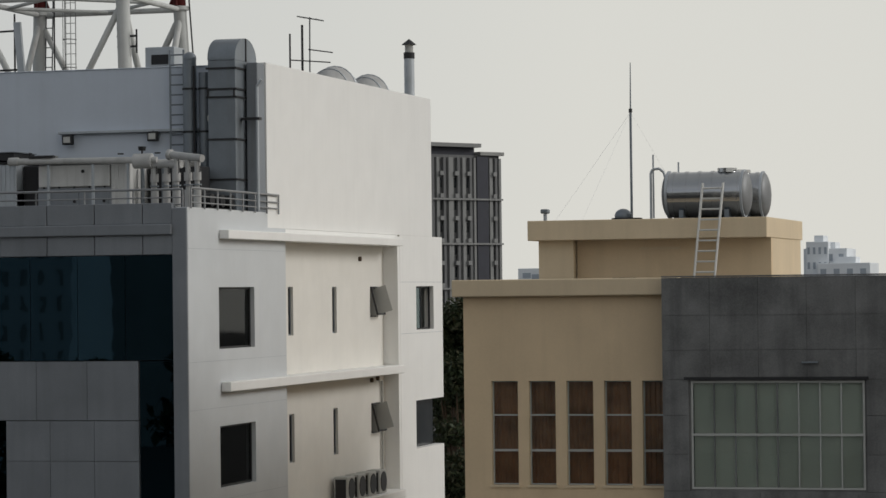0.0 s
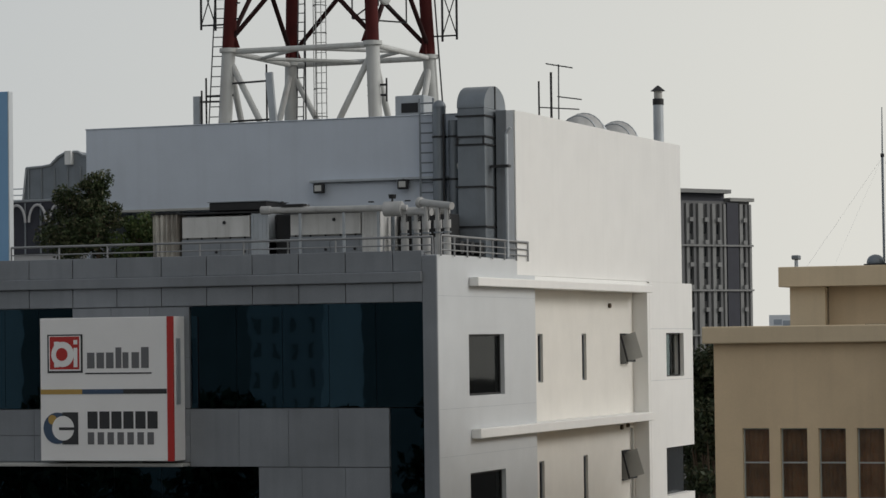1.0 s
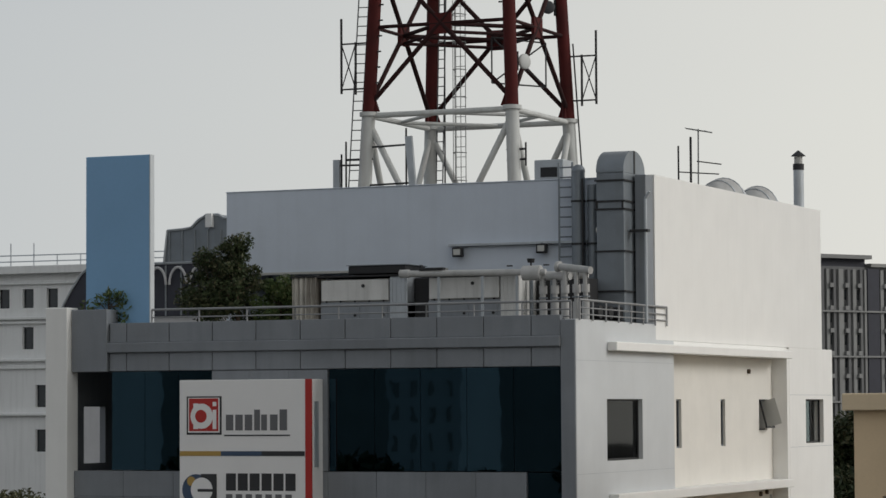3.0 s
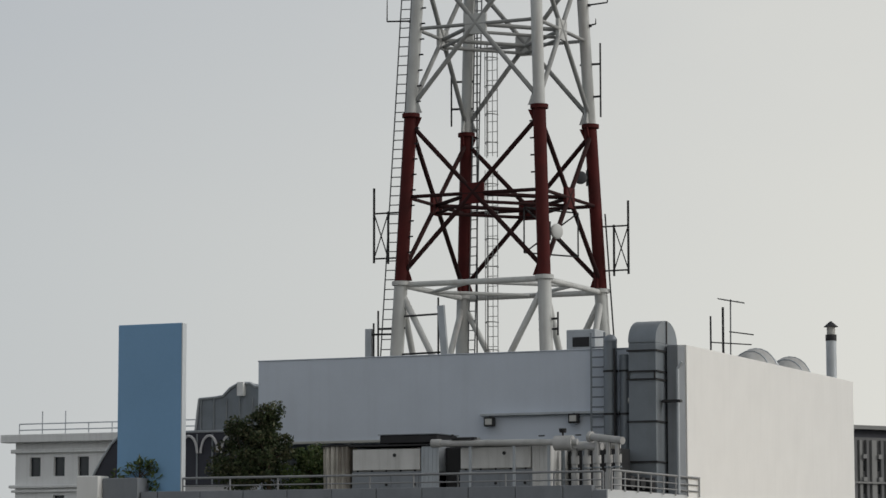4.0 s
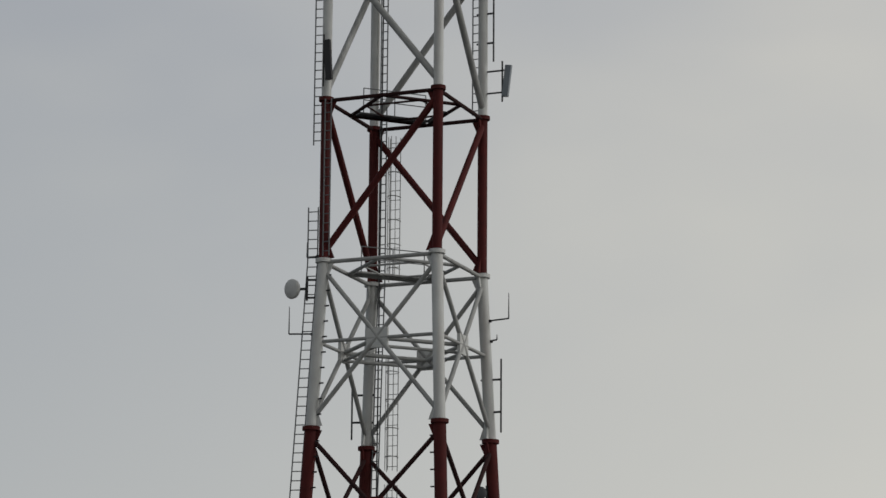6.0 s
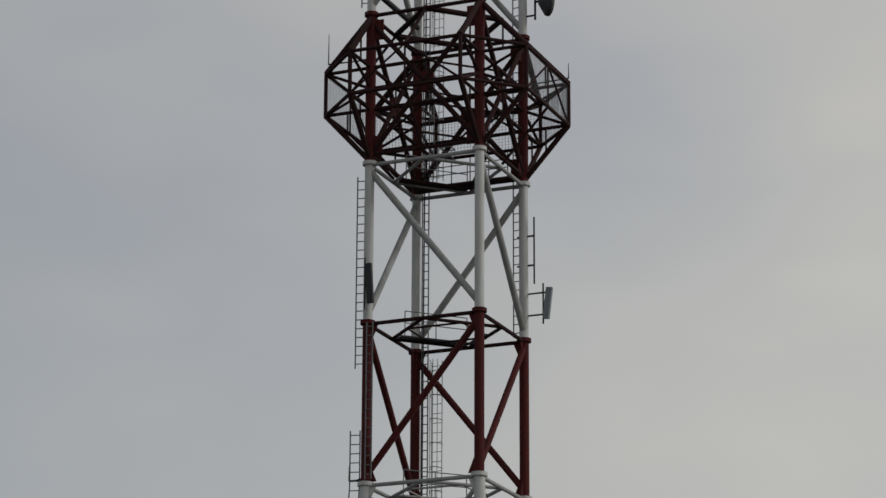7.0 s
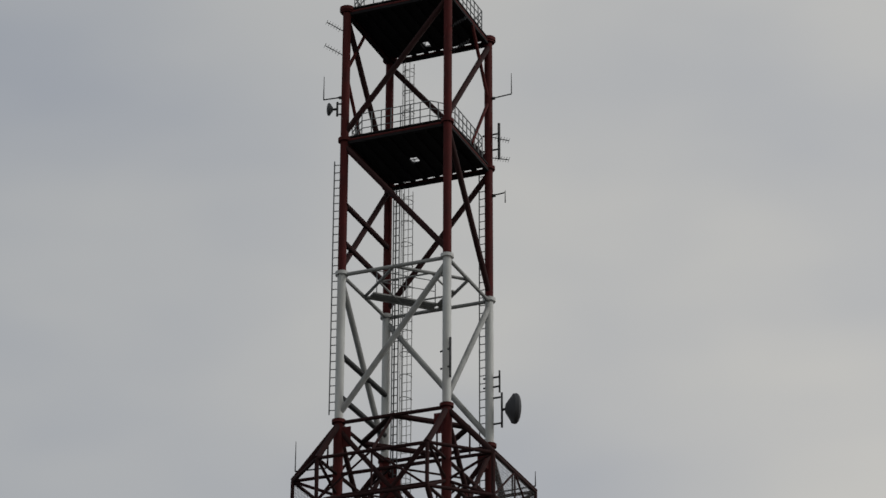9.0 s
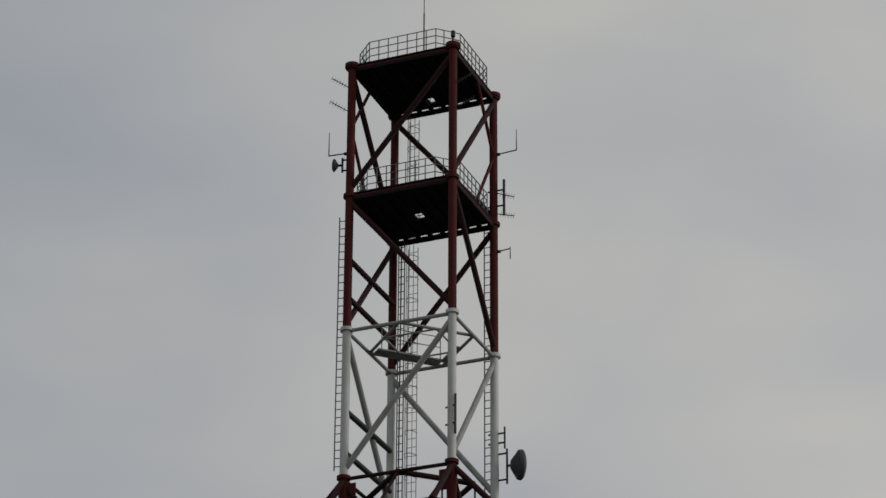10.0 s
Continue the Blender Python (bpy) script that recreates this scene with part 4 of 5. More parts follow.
# inner working floors at ring levels
for i, m in ((2, TBRACE), (3, DARKMETAL), (4, DARKRED), (6, TBRACE)):
    z = LV[i] - 0.02
    left, back, right = ((corner(a, z) + corner(a + 1, z)) / 2 for a in (2, 1, 0))
    into = (Vector((TX, TY, z)) - (left + back) / 2).normalized()
    for d in (0.10, 0.26, 0.42):
        part("walkway_plank", bar(B(), left.lerp(back, 0.06) + into * d, left.lerp(back, 0.94) + into * d, 0.13, 0.06), m, tower)
    part("walkway_plank", bar(B(), back.lerp(right, 0.1) - Vector((0.1, 0.1, 0)), back.lerp(right, 0.6) - Vector((0.1, 0.1, 0)), 0.16, 0.06), m, tower)
    # light handrail along the walkway
    for u in (0.1, 0.5, 0.9):
        p = left.lerp(back, u) + into * 0.5
        part("handrail_post", tube(B(), p, p + Vector((0, 0, 0.95)), 0.02, 6), TGREY, tower)
    for dz in (0.5, 0.95):
        part("handrail", tube(B(), left.lerp(back, 0.1) + into * 0.5 + Vector((0, 0, dz)), left.lerp(back, 0.9) + into * 0.5 + Vector((0, 0, dz)), 0.02, 6), TGREY, tower)
# broad walkway with a guard rail along the far side under the cage
z = LV[4] + 0.06
for y in (1.45, 1.62, 1.79):
    part("walkway_plank", bar(B(), (TX - 2.0, TY + y, z), (TX + 2.0, TY + y, z), 0.15, 0.06), DARKRED, tower)
for j in range(6):
    x = TX - 1.9 + 0.76 * j
    part("handrail_post", tube(B(), (x, TY + 1.3, z), (x, TY + 1.3, z + 1.05), 0.02, 6), DARKRED, tower)
for dz in (0.4, 0.72, 1.05):
    part("handrail", tube(B(), (TX - 1.9, TY + 1.3, z + dz), (TX + 1.9, TY + 1.3, z + dz), 0.02, 6), DARKRED, tower)

# cage: outriggers on all four sides with wire-mesh screens
Z4, Z5, OUT = LV[4], LV[5], 1.84
zl, zh, zmid = Z4 + 2.12, Z5 - 2.12, (Z4 + Z5) / 2
outer = []          # eight outer posts, two on each side
for k, dx, dy in ((0, 1, 0), (1, 1, 0), (1, 0, 1), (2, 0, 1), (2, -1, 0), (3, -1, 0), (3, 0, -1), (0, 0, -1)):
    outer.append((k, corner(k, zmid) + Vector((dx * OUT, dy * OUT, 0))))
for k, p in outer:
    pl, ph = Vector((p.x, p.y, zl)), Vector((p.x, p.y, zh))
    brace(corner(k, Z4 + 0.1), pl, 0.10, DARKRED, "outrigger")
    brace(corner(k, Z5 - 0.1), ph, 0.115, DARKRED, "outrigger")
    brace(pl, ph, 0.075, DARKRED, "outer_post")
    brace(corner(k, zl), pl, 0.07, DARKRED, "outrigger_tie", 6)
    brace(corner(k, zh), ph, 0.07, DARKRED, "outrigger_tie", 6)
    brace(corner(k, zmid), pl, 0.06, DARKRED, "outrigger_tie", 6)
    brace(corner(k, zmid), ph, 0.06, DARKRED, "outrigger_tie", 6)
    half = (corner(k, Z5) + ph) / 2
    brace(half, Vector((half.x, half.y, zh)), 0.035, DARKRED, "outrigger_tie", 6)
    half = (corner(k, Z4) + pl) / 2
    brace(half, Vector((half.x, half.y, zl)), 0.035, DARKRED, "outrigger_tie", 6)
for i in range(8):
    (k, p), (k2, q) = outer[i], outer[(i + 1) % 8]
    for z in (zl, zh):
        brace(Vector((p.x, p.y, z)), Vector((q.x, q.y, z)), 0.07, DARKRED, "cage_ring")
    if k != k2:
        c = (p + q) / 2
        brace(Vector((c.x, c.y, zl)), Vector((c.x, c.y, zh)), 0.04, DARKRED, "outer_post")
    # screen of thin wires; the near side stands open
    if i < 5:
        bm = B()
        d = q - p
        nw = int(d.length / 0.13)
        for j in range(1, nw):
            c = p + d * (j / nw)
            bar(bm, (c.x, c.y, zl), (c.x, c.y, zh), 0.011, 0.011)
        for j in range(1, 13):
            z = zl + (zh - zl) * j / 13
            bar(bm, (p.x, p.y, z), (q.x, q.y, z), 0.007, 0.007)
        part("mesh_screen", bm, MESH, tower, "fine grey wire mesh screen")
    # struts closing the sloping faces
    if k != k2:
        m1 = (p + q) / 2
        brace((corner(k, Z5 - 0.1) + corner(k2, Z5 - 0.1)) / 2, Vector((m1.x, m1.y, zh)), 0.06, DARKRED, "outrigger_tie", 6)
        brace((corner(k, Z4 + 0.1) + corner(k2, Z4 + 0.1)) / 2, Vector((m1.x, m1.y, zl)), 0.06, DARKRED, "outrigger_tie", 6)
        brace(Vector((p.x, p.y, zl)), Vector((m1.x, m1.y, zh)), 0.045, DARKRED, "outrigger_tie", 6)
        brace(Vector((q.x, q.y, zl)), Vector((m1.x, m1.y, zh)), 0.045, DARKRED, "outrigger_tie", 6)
for k in range(4):
    part("cage_leg_sleeve", tube(B(), corner(k, Z4 + 0.08), corner(k, Z5 - 0.08), 0.19, 12), RED, tower, smooth=True)
    for z0, z1, z2 in ((Z4, Z4 + 0.2, Z4 + 1.1), (Z5, Z5 - 1.1, Z5 - 0.2)):
        for e in (k + 1, k - 1):
            d = (corner(e, z0) - corner(k, z0)).normalized()
            hi = z0 == Z5
            c0, c1 = corner(k, z1), corner(k, z2)
            bm = bar(B(), (c0 + c1) / 2, (c0 + c1) / 2 + d * 0.5, 0.05, 0.8)
            part("gusset", bm, RED, tower)
    a, b = k, k + 1
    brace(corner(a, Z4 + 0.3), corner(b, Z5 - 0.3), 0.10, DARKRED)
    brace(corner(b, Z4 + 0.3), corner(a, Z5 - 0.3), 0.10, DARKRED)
    c = (corner(a, zmid) + corner(b, zmid)) / 2
    n = (corner(b, zmid) - corner(a, zmid)).normalized()
    part("node_plate", bar(B(), c - n * 0.35, c + n * 0.35, 0.1, 0.75), RED, tower)
    for z in (zl, zmid, zh, Z4 + 0.35):
        brace(corner(a, z), corner(b, z), 0.075, DARKRED, "tie", 8)
    for z in (zl, zh):
        c2 = (corner(b, z) + corner(b + 1, z)) / 2
        brace((corner(a, z) + corner(b, z)) / 2, c2, 0.045, DARKRED, "tie", 6)
    for z in (Z4 + 0.6, Z4 + 1.0):
        brace(corner(a, z) * 0.55 + corner(a + 2, z) * 0.45, corner(b, z) * 0.55 + corner(b + 2, z) * 0.45, 0.025, TGREY, "guard_wire", 5)

# top platforms
for i in (7, 8):
    z, h = LV[i], HS[i] + 0.06
    hole = (TX - 0.55, TX - 0.1, TY + 0.3, TY + 0.75) if i == 7 else (TX - 0.4, TX + 0.05, TY + 1.35, TY + 1.8)
    bm = B()
    for x0, x1, y0, y1 in ((TX - h + 0.1, hole[0], TY - h, TY + h - 0.1), (hole[1], TX + h, TY - h, TY + h - 0.1), (hole[0], hole[1], TY - h, hole[2]), (hole[0], hole[1], hole[3], TY + h - 0.1)):
        box(bm, x0, x1, y0, y1, z + 0.06, z + 0.12)
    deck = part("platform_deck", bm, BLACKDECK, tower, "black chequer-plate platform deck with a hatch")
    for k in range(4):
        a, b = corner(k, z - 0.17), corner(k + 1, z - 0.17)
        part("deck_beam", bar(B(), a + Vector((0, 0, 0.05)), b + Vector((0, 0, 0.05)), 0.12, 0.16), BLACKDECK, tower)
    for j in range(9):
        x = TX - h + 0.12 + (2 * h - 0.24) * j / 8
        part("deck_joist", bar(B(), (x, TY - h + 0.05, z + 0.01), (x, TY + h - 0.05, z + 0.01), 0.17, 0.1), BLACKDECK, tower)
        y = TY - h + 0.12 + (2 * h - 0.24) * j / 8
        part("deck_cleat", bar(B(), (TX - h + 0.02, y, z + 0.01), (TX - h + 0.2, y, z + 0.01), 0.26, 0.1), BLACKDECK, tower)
    # guard rail with cut corners
    g, cut = h - 0.05, 0.75
    ring = [(-g + cut, -g), (g - cut, -g), (g, -g + cut), (g, g - cut), (g - cut, g), (-g + cut, g), (-g, g - cut), (-g, -g + cut)]
    for (xa, ya), (xb, yb) in zip(ring, ring[1:] + ring[:1]):
        pa, pb = Vector((TX + xa, TY + ya, z + 0.06)), Vector((TX + xb, TY + yb, z + 0.06))
        n = max(2, round((pb - pa).length / 0.42))
        for j in range(n):
            c = pa.lerp(pb, j / n)
            part("guard_post", tube(B(), c, c + Vector((0, 0, 0.98)), 0.022, 6), TGREY, tower)
        for dz in (0.33, 0.66, 0.98):
            part("guard_rail", tube(B(), pa + Vector((0, 0, dz)), pb + Vector((0, 0, dz)), 0.022, 6), TGREY, tower)
for k in range(4):
    part("leg_cap", tube(B(), corner(k, LV[8]), corner(k, LV[8]) + Vector((0, 0, 0.16)), 0.3, 16), RED, tower, smooth=True)
part("lightning_rod", tube(B(), (TX + 0.85, TY - 2.0, LV[8]), (TX + 0.85, TY - 2.0, LV[8] + 2.0), 0.035, 8), TGREY, tower)
part("lightning_rod", tube(B(), (TX + 0.85, TY - 2.0, LV[8] + 2.0), (TX + 0.85, TY - 2.0, LV[8] + 3.3), 0.018, 6), TGREY, tower)
bm = tube(B(), corner(0, LV[8] + 0.1), corner(0, LV[8] + 0.5), 0.03, 6)
tube(bm, corner(0, LV[8] + 0.5), corner(0, LV[8] + 0.75), 0.09, 10)
part("beacon", bm, DARKMETAL, tower)

# ladders on the mast
O = Vector
def leg_ladder(k, z0, z1, off, across, label, mat_=TGREY, w=0.36):
    zs = [z0] + [z for z in (LV[0], LV[1], LV[2]) if z0 < z < z1] + [z1]
    for a, b in zip(zs, zs[1:]):
        ladder("mast_ladder", corner(k, a) + O(off), corner(k, b) + O(off), w, across, label, 0.33, mat_, 0.02, group="ladders on the mast")


leg_ladder(3, 28.7, 46.3, (-0.48, 0.1, 0), (1, 0.2, 0), "grey access ladder beside a mast leg")
leg_ladder(3, 48.6, 55.9, (-0.36, 0.1, 0), (1, 0.2, 0), "grey access ladder beside a mast leg", w=0.3)
leg_ladder(3, 62.6, 73.3, (-0.27, 0.05, 0), (1, 0.2, 0), "grey access ladder beside a mast leg", w=0.3)
leg_ladder(2, 28.7, 74.0, (0.4, -0.05, 0), (1, 0, 0), "grey access ladder beside a mast leg", w=0.26)
leg_ladder(1, 50.4, 74.0, (-0.28, 0.0, 0), (1, 0, 0), "grey access ladder beside a mast leg", w=0.26)
leg_ladder(3, 44.4, 50.2, (0.20, -0.26, 0), (1, 0, 0), "grey access ladder beside a mast leg", w=0.24)
for z0, z1 in ((28.7, 36.8), (37.3, 41.5), (44.4, 49.9), (57.0, 61.9), (62.4, 73.9), (74.2, 79.8)):
    ladder("caged_ladder", (-40.72, 95.55, z0), (-40.72, 95.55, z1), 0.42, (1, 0, 0), "pale grey caged ladder run inside the mast", 0.36, LADDER, 0.013, 0.4, group="caged ladder runs")
t = thing("feeder_cable", (-41.15, 95.1, 28.6), "dark feeder cable running up the mast", "cable")
part("cable", tube(B(), (-41.15, 95.1, 28.6), (-41.0, 95.0, 73.8), 0.028, 6), DARKMETAL, t)
t = thing("feeder_cable", corner(1, 28.6) + O((0.4, 0, 0)), "dark feeder cable beside a mast leg", "cable")
part("cable", tube(B(), corner(1, 28.6) + O((0.4, 0, 0)), corner(1, 35.0) + O((0.35, 0, 0)), 0.03, 6), DARKMETAL, t)
# step bolts on the legs
for k, za, zb, sx in ((3, 32.5, 38.0, 1), (0, 35.0, 38.0, -1), (3, 38.4, 44.0, 1)):
    n = int((zb - za) / 0.55)
    for i in range(n):
        c = corner(k, za + (zb - za) * (i + 0.5) / n)
        part("step_bolt", bar(B(), c, c + O((0.36 * sx, -0.05, 0)), 0.05, 0.05), DARKMETAL, tower)

# antennas on the mast


def whip(k, z, dx, dy, h, label="thin dark whip antenna on a side arm", drop=0.0):
    a = corner(k, z)
    e = a + O((dx, dy, 0.05))
    t = thing("whip_antenna", a, label, "antenna", "whip antennas on the mast")
    part("arm", tube(B(), a, e, 0.03, 6), DARKMETAL, t)
    part("clamp", bar(B(), a - O((0.1, 0, 0)), a + O((0.28 if dx > 0 else -0.28, 0, 0)), 0.1, 0.09), DARKMETAL, t)
    part("whip", tube(B(), e - O((0, 0, drop)), e + O((0, 0, h)), 0.024, 6, 0.012), DARKMETAL, t)


whip(3, 41.6, -1.1, -0.1, 1.0)
whip(3, 44.45, -0.75, 0.2, 0.55)
whip(1, 42.6, 0.95, 0.0, 0.95)
whip(1, 41.85, 0.45, 0.0, 0.2)
whip(3, 60.45, -1.75, 0.0, 1.2)
whip(3, 76.1, -0.95, 0.0, 1.05)
whip(1, 77.3, 1.0, 0.0, 0.95)
whip(1, 72.9, 0.7, 0.0, 0.1, drop=0.45)
whip(1, 60.3, 1.85, 0.0, 0.6)


def pole_antenna(k, z0, z1, dx, dy=0.0, r=0.035):
    t = thing("pole_antenna", corner(k, (z0 + z1) / 2), "dark vertical dipole pole clamped to a mast leg", "antenna", "pole antennas on the mast")
    zm = (z0 + z1) / 2
    c = corner(k, zm) + O((dx, dy, 0))
    part("pole", tube(B(), (c.x, c.y, z0), (c.x, c.y, z1), r, 8), DARKMETAL, t)
    for s in (0.28, 0.72):
        z = z0 + (z1 - z0) * s
        part("bracket", tube(B(), corner(k, z) - O((0.25 if dx > 0 else -0.25, 0, 0)), (c.x, c.y, z), 0.04, 6), DARKMETAL, t)


pole_antenna(1, 38.5, 41.2, 0.5)
pole_antenna(2, 38.5, 40.8, -0.55, -0.2)
pole_antenna(1, 52.4, 55.0, 0.42)
pole_antenna(1, 74.5, 76.1, 0.45, 0, 0.06)
pole_antenna(3, 29.0, 31.3, -0.75)
pole_antenna(0, 30.2, 31.0, 0.45)
pole_antenna(0, 63.3, 64.9, 0.2, -0.15, 0.05)
pole_antenna(1, 64.4, 65.3, 0.42, 0, 0.04)


def panel_antenna(k, z, dx, dy, h, tilt, label):
    t = thing("panel_antenna", corner(k, z), label, "antenna", "panel antennas on the mast")
    c = corner(k, z) + O((dx, dy, 0))
    d = O((math.sin(radians(tilt)), 0, math.cos(radians(tilt))))
    part("panel", bar(B(), c - d * h / 2, c + d * h / 2, 0.24, 0.14, (0, 1, 0)), (DARKMETAL if dx < 0.5 else GALVDARK) if z > 40 else GALV, t)
    part("mount_pole", tube(B(), c + O((-0.18 if dx > 0 else 0.18, 0, -h * 0.65)), c + O((-0.18 if dx > 0 else 0.18, 0, h * 0.65)), 0.035, 8), DARKMETAL, t)
    for s in (-0.35, 0.35):
        part("arm", tube(B(), corner(k, z + s * h), c + O((0, 0, s * h)), 0.035, 6), DARKMETAL, t)


panel_antenna(1, 51.6, 0.95, 0.0, 1.2, 7, "grey panel antenna tilted on an outrigger arm")
panel_antenna(3, 51.6, 0.25, -0.45, 1.5, -4, "dark panel antenna clamped to a mast leg")
panel_antenna(3, 30.0, -1.0, -0.2, 1.3, 0, "pale panel antenna low on the mast")
panel_antenna(3, 30.4, 1.9, -0.4, 1.9, -5, "pale panel antenna on a pole near the mast foot")


def dish(k, z, off, aim, r, m, label):
    base = corner(k, z)
    c = base + O(off)
    t = thing("dish_antenna", base, label, "antenna", "dish antennas on the mast")
    aim = O(aim).normalized()
    rot = aim.to_track_quat("Z", "Y").to_matrix().to_4x4()
    bm = B()
    bmesh.ops.create_cone(bm, cap_ends=True, segments=28, radius1=r * 0.96, radius2=r, depth=r * 0.22, matrix=Matrix.Translation(c) @ rot)
    part("drum", bm, m, t, smooth=True)
    bm = B()
    bmesh.ops.create_uvsphere(bm, u_segments=28, v_segments=12, radius=r, matrix=Matrix.Translation(c + aim * r * 0.11) @ rot @ Matrix.Diagonal((0.99, 0.99, 0.3, 1)))
    part("radome", bm, m, t, smooth=True)
    bm = B()
    bmesh.ops.create_cone(bm, cap_ends=True, segments=20, radius1=r * 0.3, radius2=r * 0.95, depth=r * 0.45, matrix=Matrix.Translation(c - aim * r * 0.33) @ rot)
    part("back_shell", bm, m, t, smooth=True)
    n = base + (c - base) * 0.5
    part("mount_pole", tube(B(), (n.x, n.y, z - r * 1.2), (n.x, n.y, z + r * 1.2), 0.045, 8), DARKMETAL, t)
    for dz in (-r * 0.9, r * 0.9):
        part("arm", tube(B(), base + O((0, 0, dz)), (n.x, n.y, z + dz), 0.04, 6), DARKMETAL, t)
    part("boom", tube(B(), (n.x, n.y, z), c - aim * r * 0.4, 0.05, 8), DARKMETAL, t)


dish(3, 43.25, (-1.0, -0.3, 0), (-0.35, -1, -0.1), 0.36, TWHITE, "small white dish antenna on a side arm")
dish(1, 63.65, (1.02, 0.0, -0.02), (0.8, 0.5, 0.02), 0.60, DISHGREY, "large grey dish antenna facing outward")
dish(3, 75.55, (-0.6, -0.2, 0), (-1, -0.5, 0), 0.26, DISHGREY, "small grey dish antenna near the top platform")
dish(0, 33.85, (0.3, 0.5, 0), (1.0, -0.5, 0), 0.27, TWHITE, "small pale dish antenna beside a red leg")
dish(1, 36.3, (-0.35, -0.4, 0), (0.4, -1, 0), 0.24, DISHGREY, "small grey dish antenna by a leg")


def frame_antenna(k, x0, x1, z0, z1, label):
    """Two dipole poles joined by a crossed light frame."""
    y = corner(k, z0).y
    xb = corner(k, (z0 + z1) / 2).x
    t = thing("frame_antenna", (xb, y, z0), label, "antenna", "frame antennas on the mast")
    part("outer_pole", tube(B(), (x1, y, z0 - 0.15), (x1, y, z1 + 0.55), 0.045, 8), DARKMETAL, t)
    part("inner_pole", tube(B(), (x0, y, z0 - 0.2), (x0, y, z1 - 0.3), 0.045, 8), DARKMETAL, t)
    for z in (z0, z1 - 0.35):
        part("crossbar", tube(B(), (xb, y, z), (x1, y, z), 0.03, 6), DARKMETAL, t)
    part("stay", tube(B(), (x0, y, z0), (x1, y, z1 - 0.35), 0.022, 5), DARKMETAL, t)
    part("stay", tube(B(), (x1, y, z0), (x0, y, z1 - 0.35), 0.022, 5), DARKMETAL, t)


frame_antenna(3, -42.5, -43.05, 33.15, 35.1, "dark dipole frame antenna bolted beside a mast leg")
frame_antenna(1, -36.05, -35.5, 32.95, 34.9, "dark dipole frame antenna bolted beside a mast leg")
t = thing("grid_antenna", (-37.2, 92.0, 33.3), "light wire-frame antenna within the lower mast", "antenna")
for a, b in (((-38.0, 92.0, 33.3), (-36.6, 93.6, 33.25)), ((-38.0, 92.0, 34.9), (-36.6, 93.6, 34.8)), ((-38.0, 92.0, 33.3), (-38.0, 92.0, 34.9)), ((-36.6, 93.6, 33.25), (-36.6, 93.6, 34.8)), ((-38.0, 92.0, 33.3), (-36.6, 93.6, 34.8)), ((-38.0, 92.0, 34.9), (-36.6, 93.6, 33.25))):
    part("bar", tube(B(), a, b, 0.03, 5), DARKMETAL, t)


def yagi(k, z, dx, n, label, tilt=-0.25):
    a = corner(k, z)
    s = 1 if dx > 0 else -1
    e = a + O((dx, -0.2, tilt * abs(dx) * -1))
    t = thing("yagi_antenna", a, label, "antenna", "yagi antennas near the top")
    part("boom", tube(B(), a, e, 0.02, 5), DARKMETAL, t)
    for i in range(n):
        c = a.lerp(e, 0.35 + 0.65 * i / (n - 1))
        part("element", tube(B(), c - O((0, 0.1, 0.16)), c + O((0, 0.1, 0.16)), 0.01, 4), DARKMETAL, t)


yagi(3, 79.0, -0.8, 6, "small dark yagi antenna on a mast leg", -0.7)
yagi(3, 77.9, -0.85, 6, "small dark yagi antenna on a mast leg", -0.7)
yagi(1, 75.6, 0.95, 6, "small dark yagi antenna on a mast leg", 0.5)
yagi(1, 74.65, 0.95, 6, "small dark yagi antenna on a mast leg", 0.4)
yagi(0, 78.3, 0.85, 6, "small dark yagi antenna on a mast leg", -0.2)
yagi(0, 77.2, 0.95, 6, "small dark yagi antenna on a mast leg", -0.2)

# ---- yellow building and its stone-clad neighbour ----
yel = thing("yellow_building", (-16.5, 77, 0), "ochre yellow rendered building with tall curtained windows", "building", kind="structure")
WX = [-18.46 + 0.972 * k for k in range(5)]
YW = 0.69
holes = [(x, x + YW, 17.12 - 4.2 * s, 19.73 - 4.2 * s) for x in WX for s in range(3)]
part("front_wall", holed(B(), "y", 70.0, 0.3, -19.17, -13.4, 0, 21.86, holes), YELLOW, yel)
# unseen rear length to y=97 is added to shade the office side wall
part("left_wall", box(B(), -19.17, -18.9, 70.31, 97, 0, 21.86), YELLOW, yel)
part("back_wall", box(B(), -18.9, -8, 96.7, 97, 0, 21.86), YELLOW, yel)
part("parapet_cornice", box(B(), -19.4, -13.6, 69.72, 70.3, 21.86, 22.29, 0.03), YELLOWL, yel)
part("parapet", box(B(), -19.4, -19.1, 70.3, 97.2, 21.86, 22.29, 0.03), YELLOWL, yel)
part("roof", box(B(), -19.1, -13.61, 70.3, 97, 21.8, 22.02), ROOFDECK, yel)
part("inner_wall", box(B(), -18.88, -13.4, 72.4, 72.6, 0, 21.7), INTERIOR, yel)
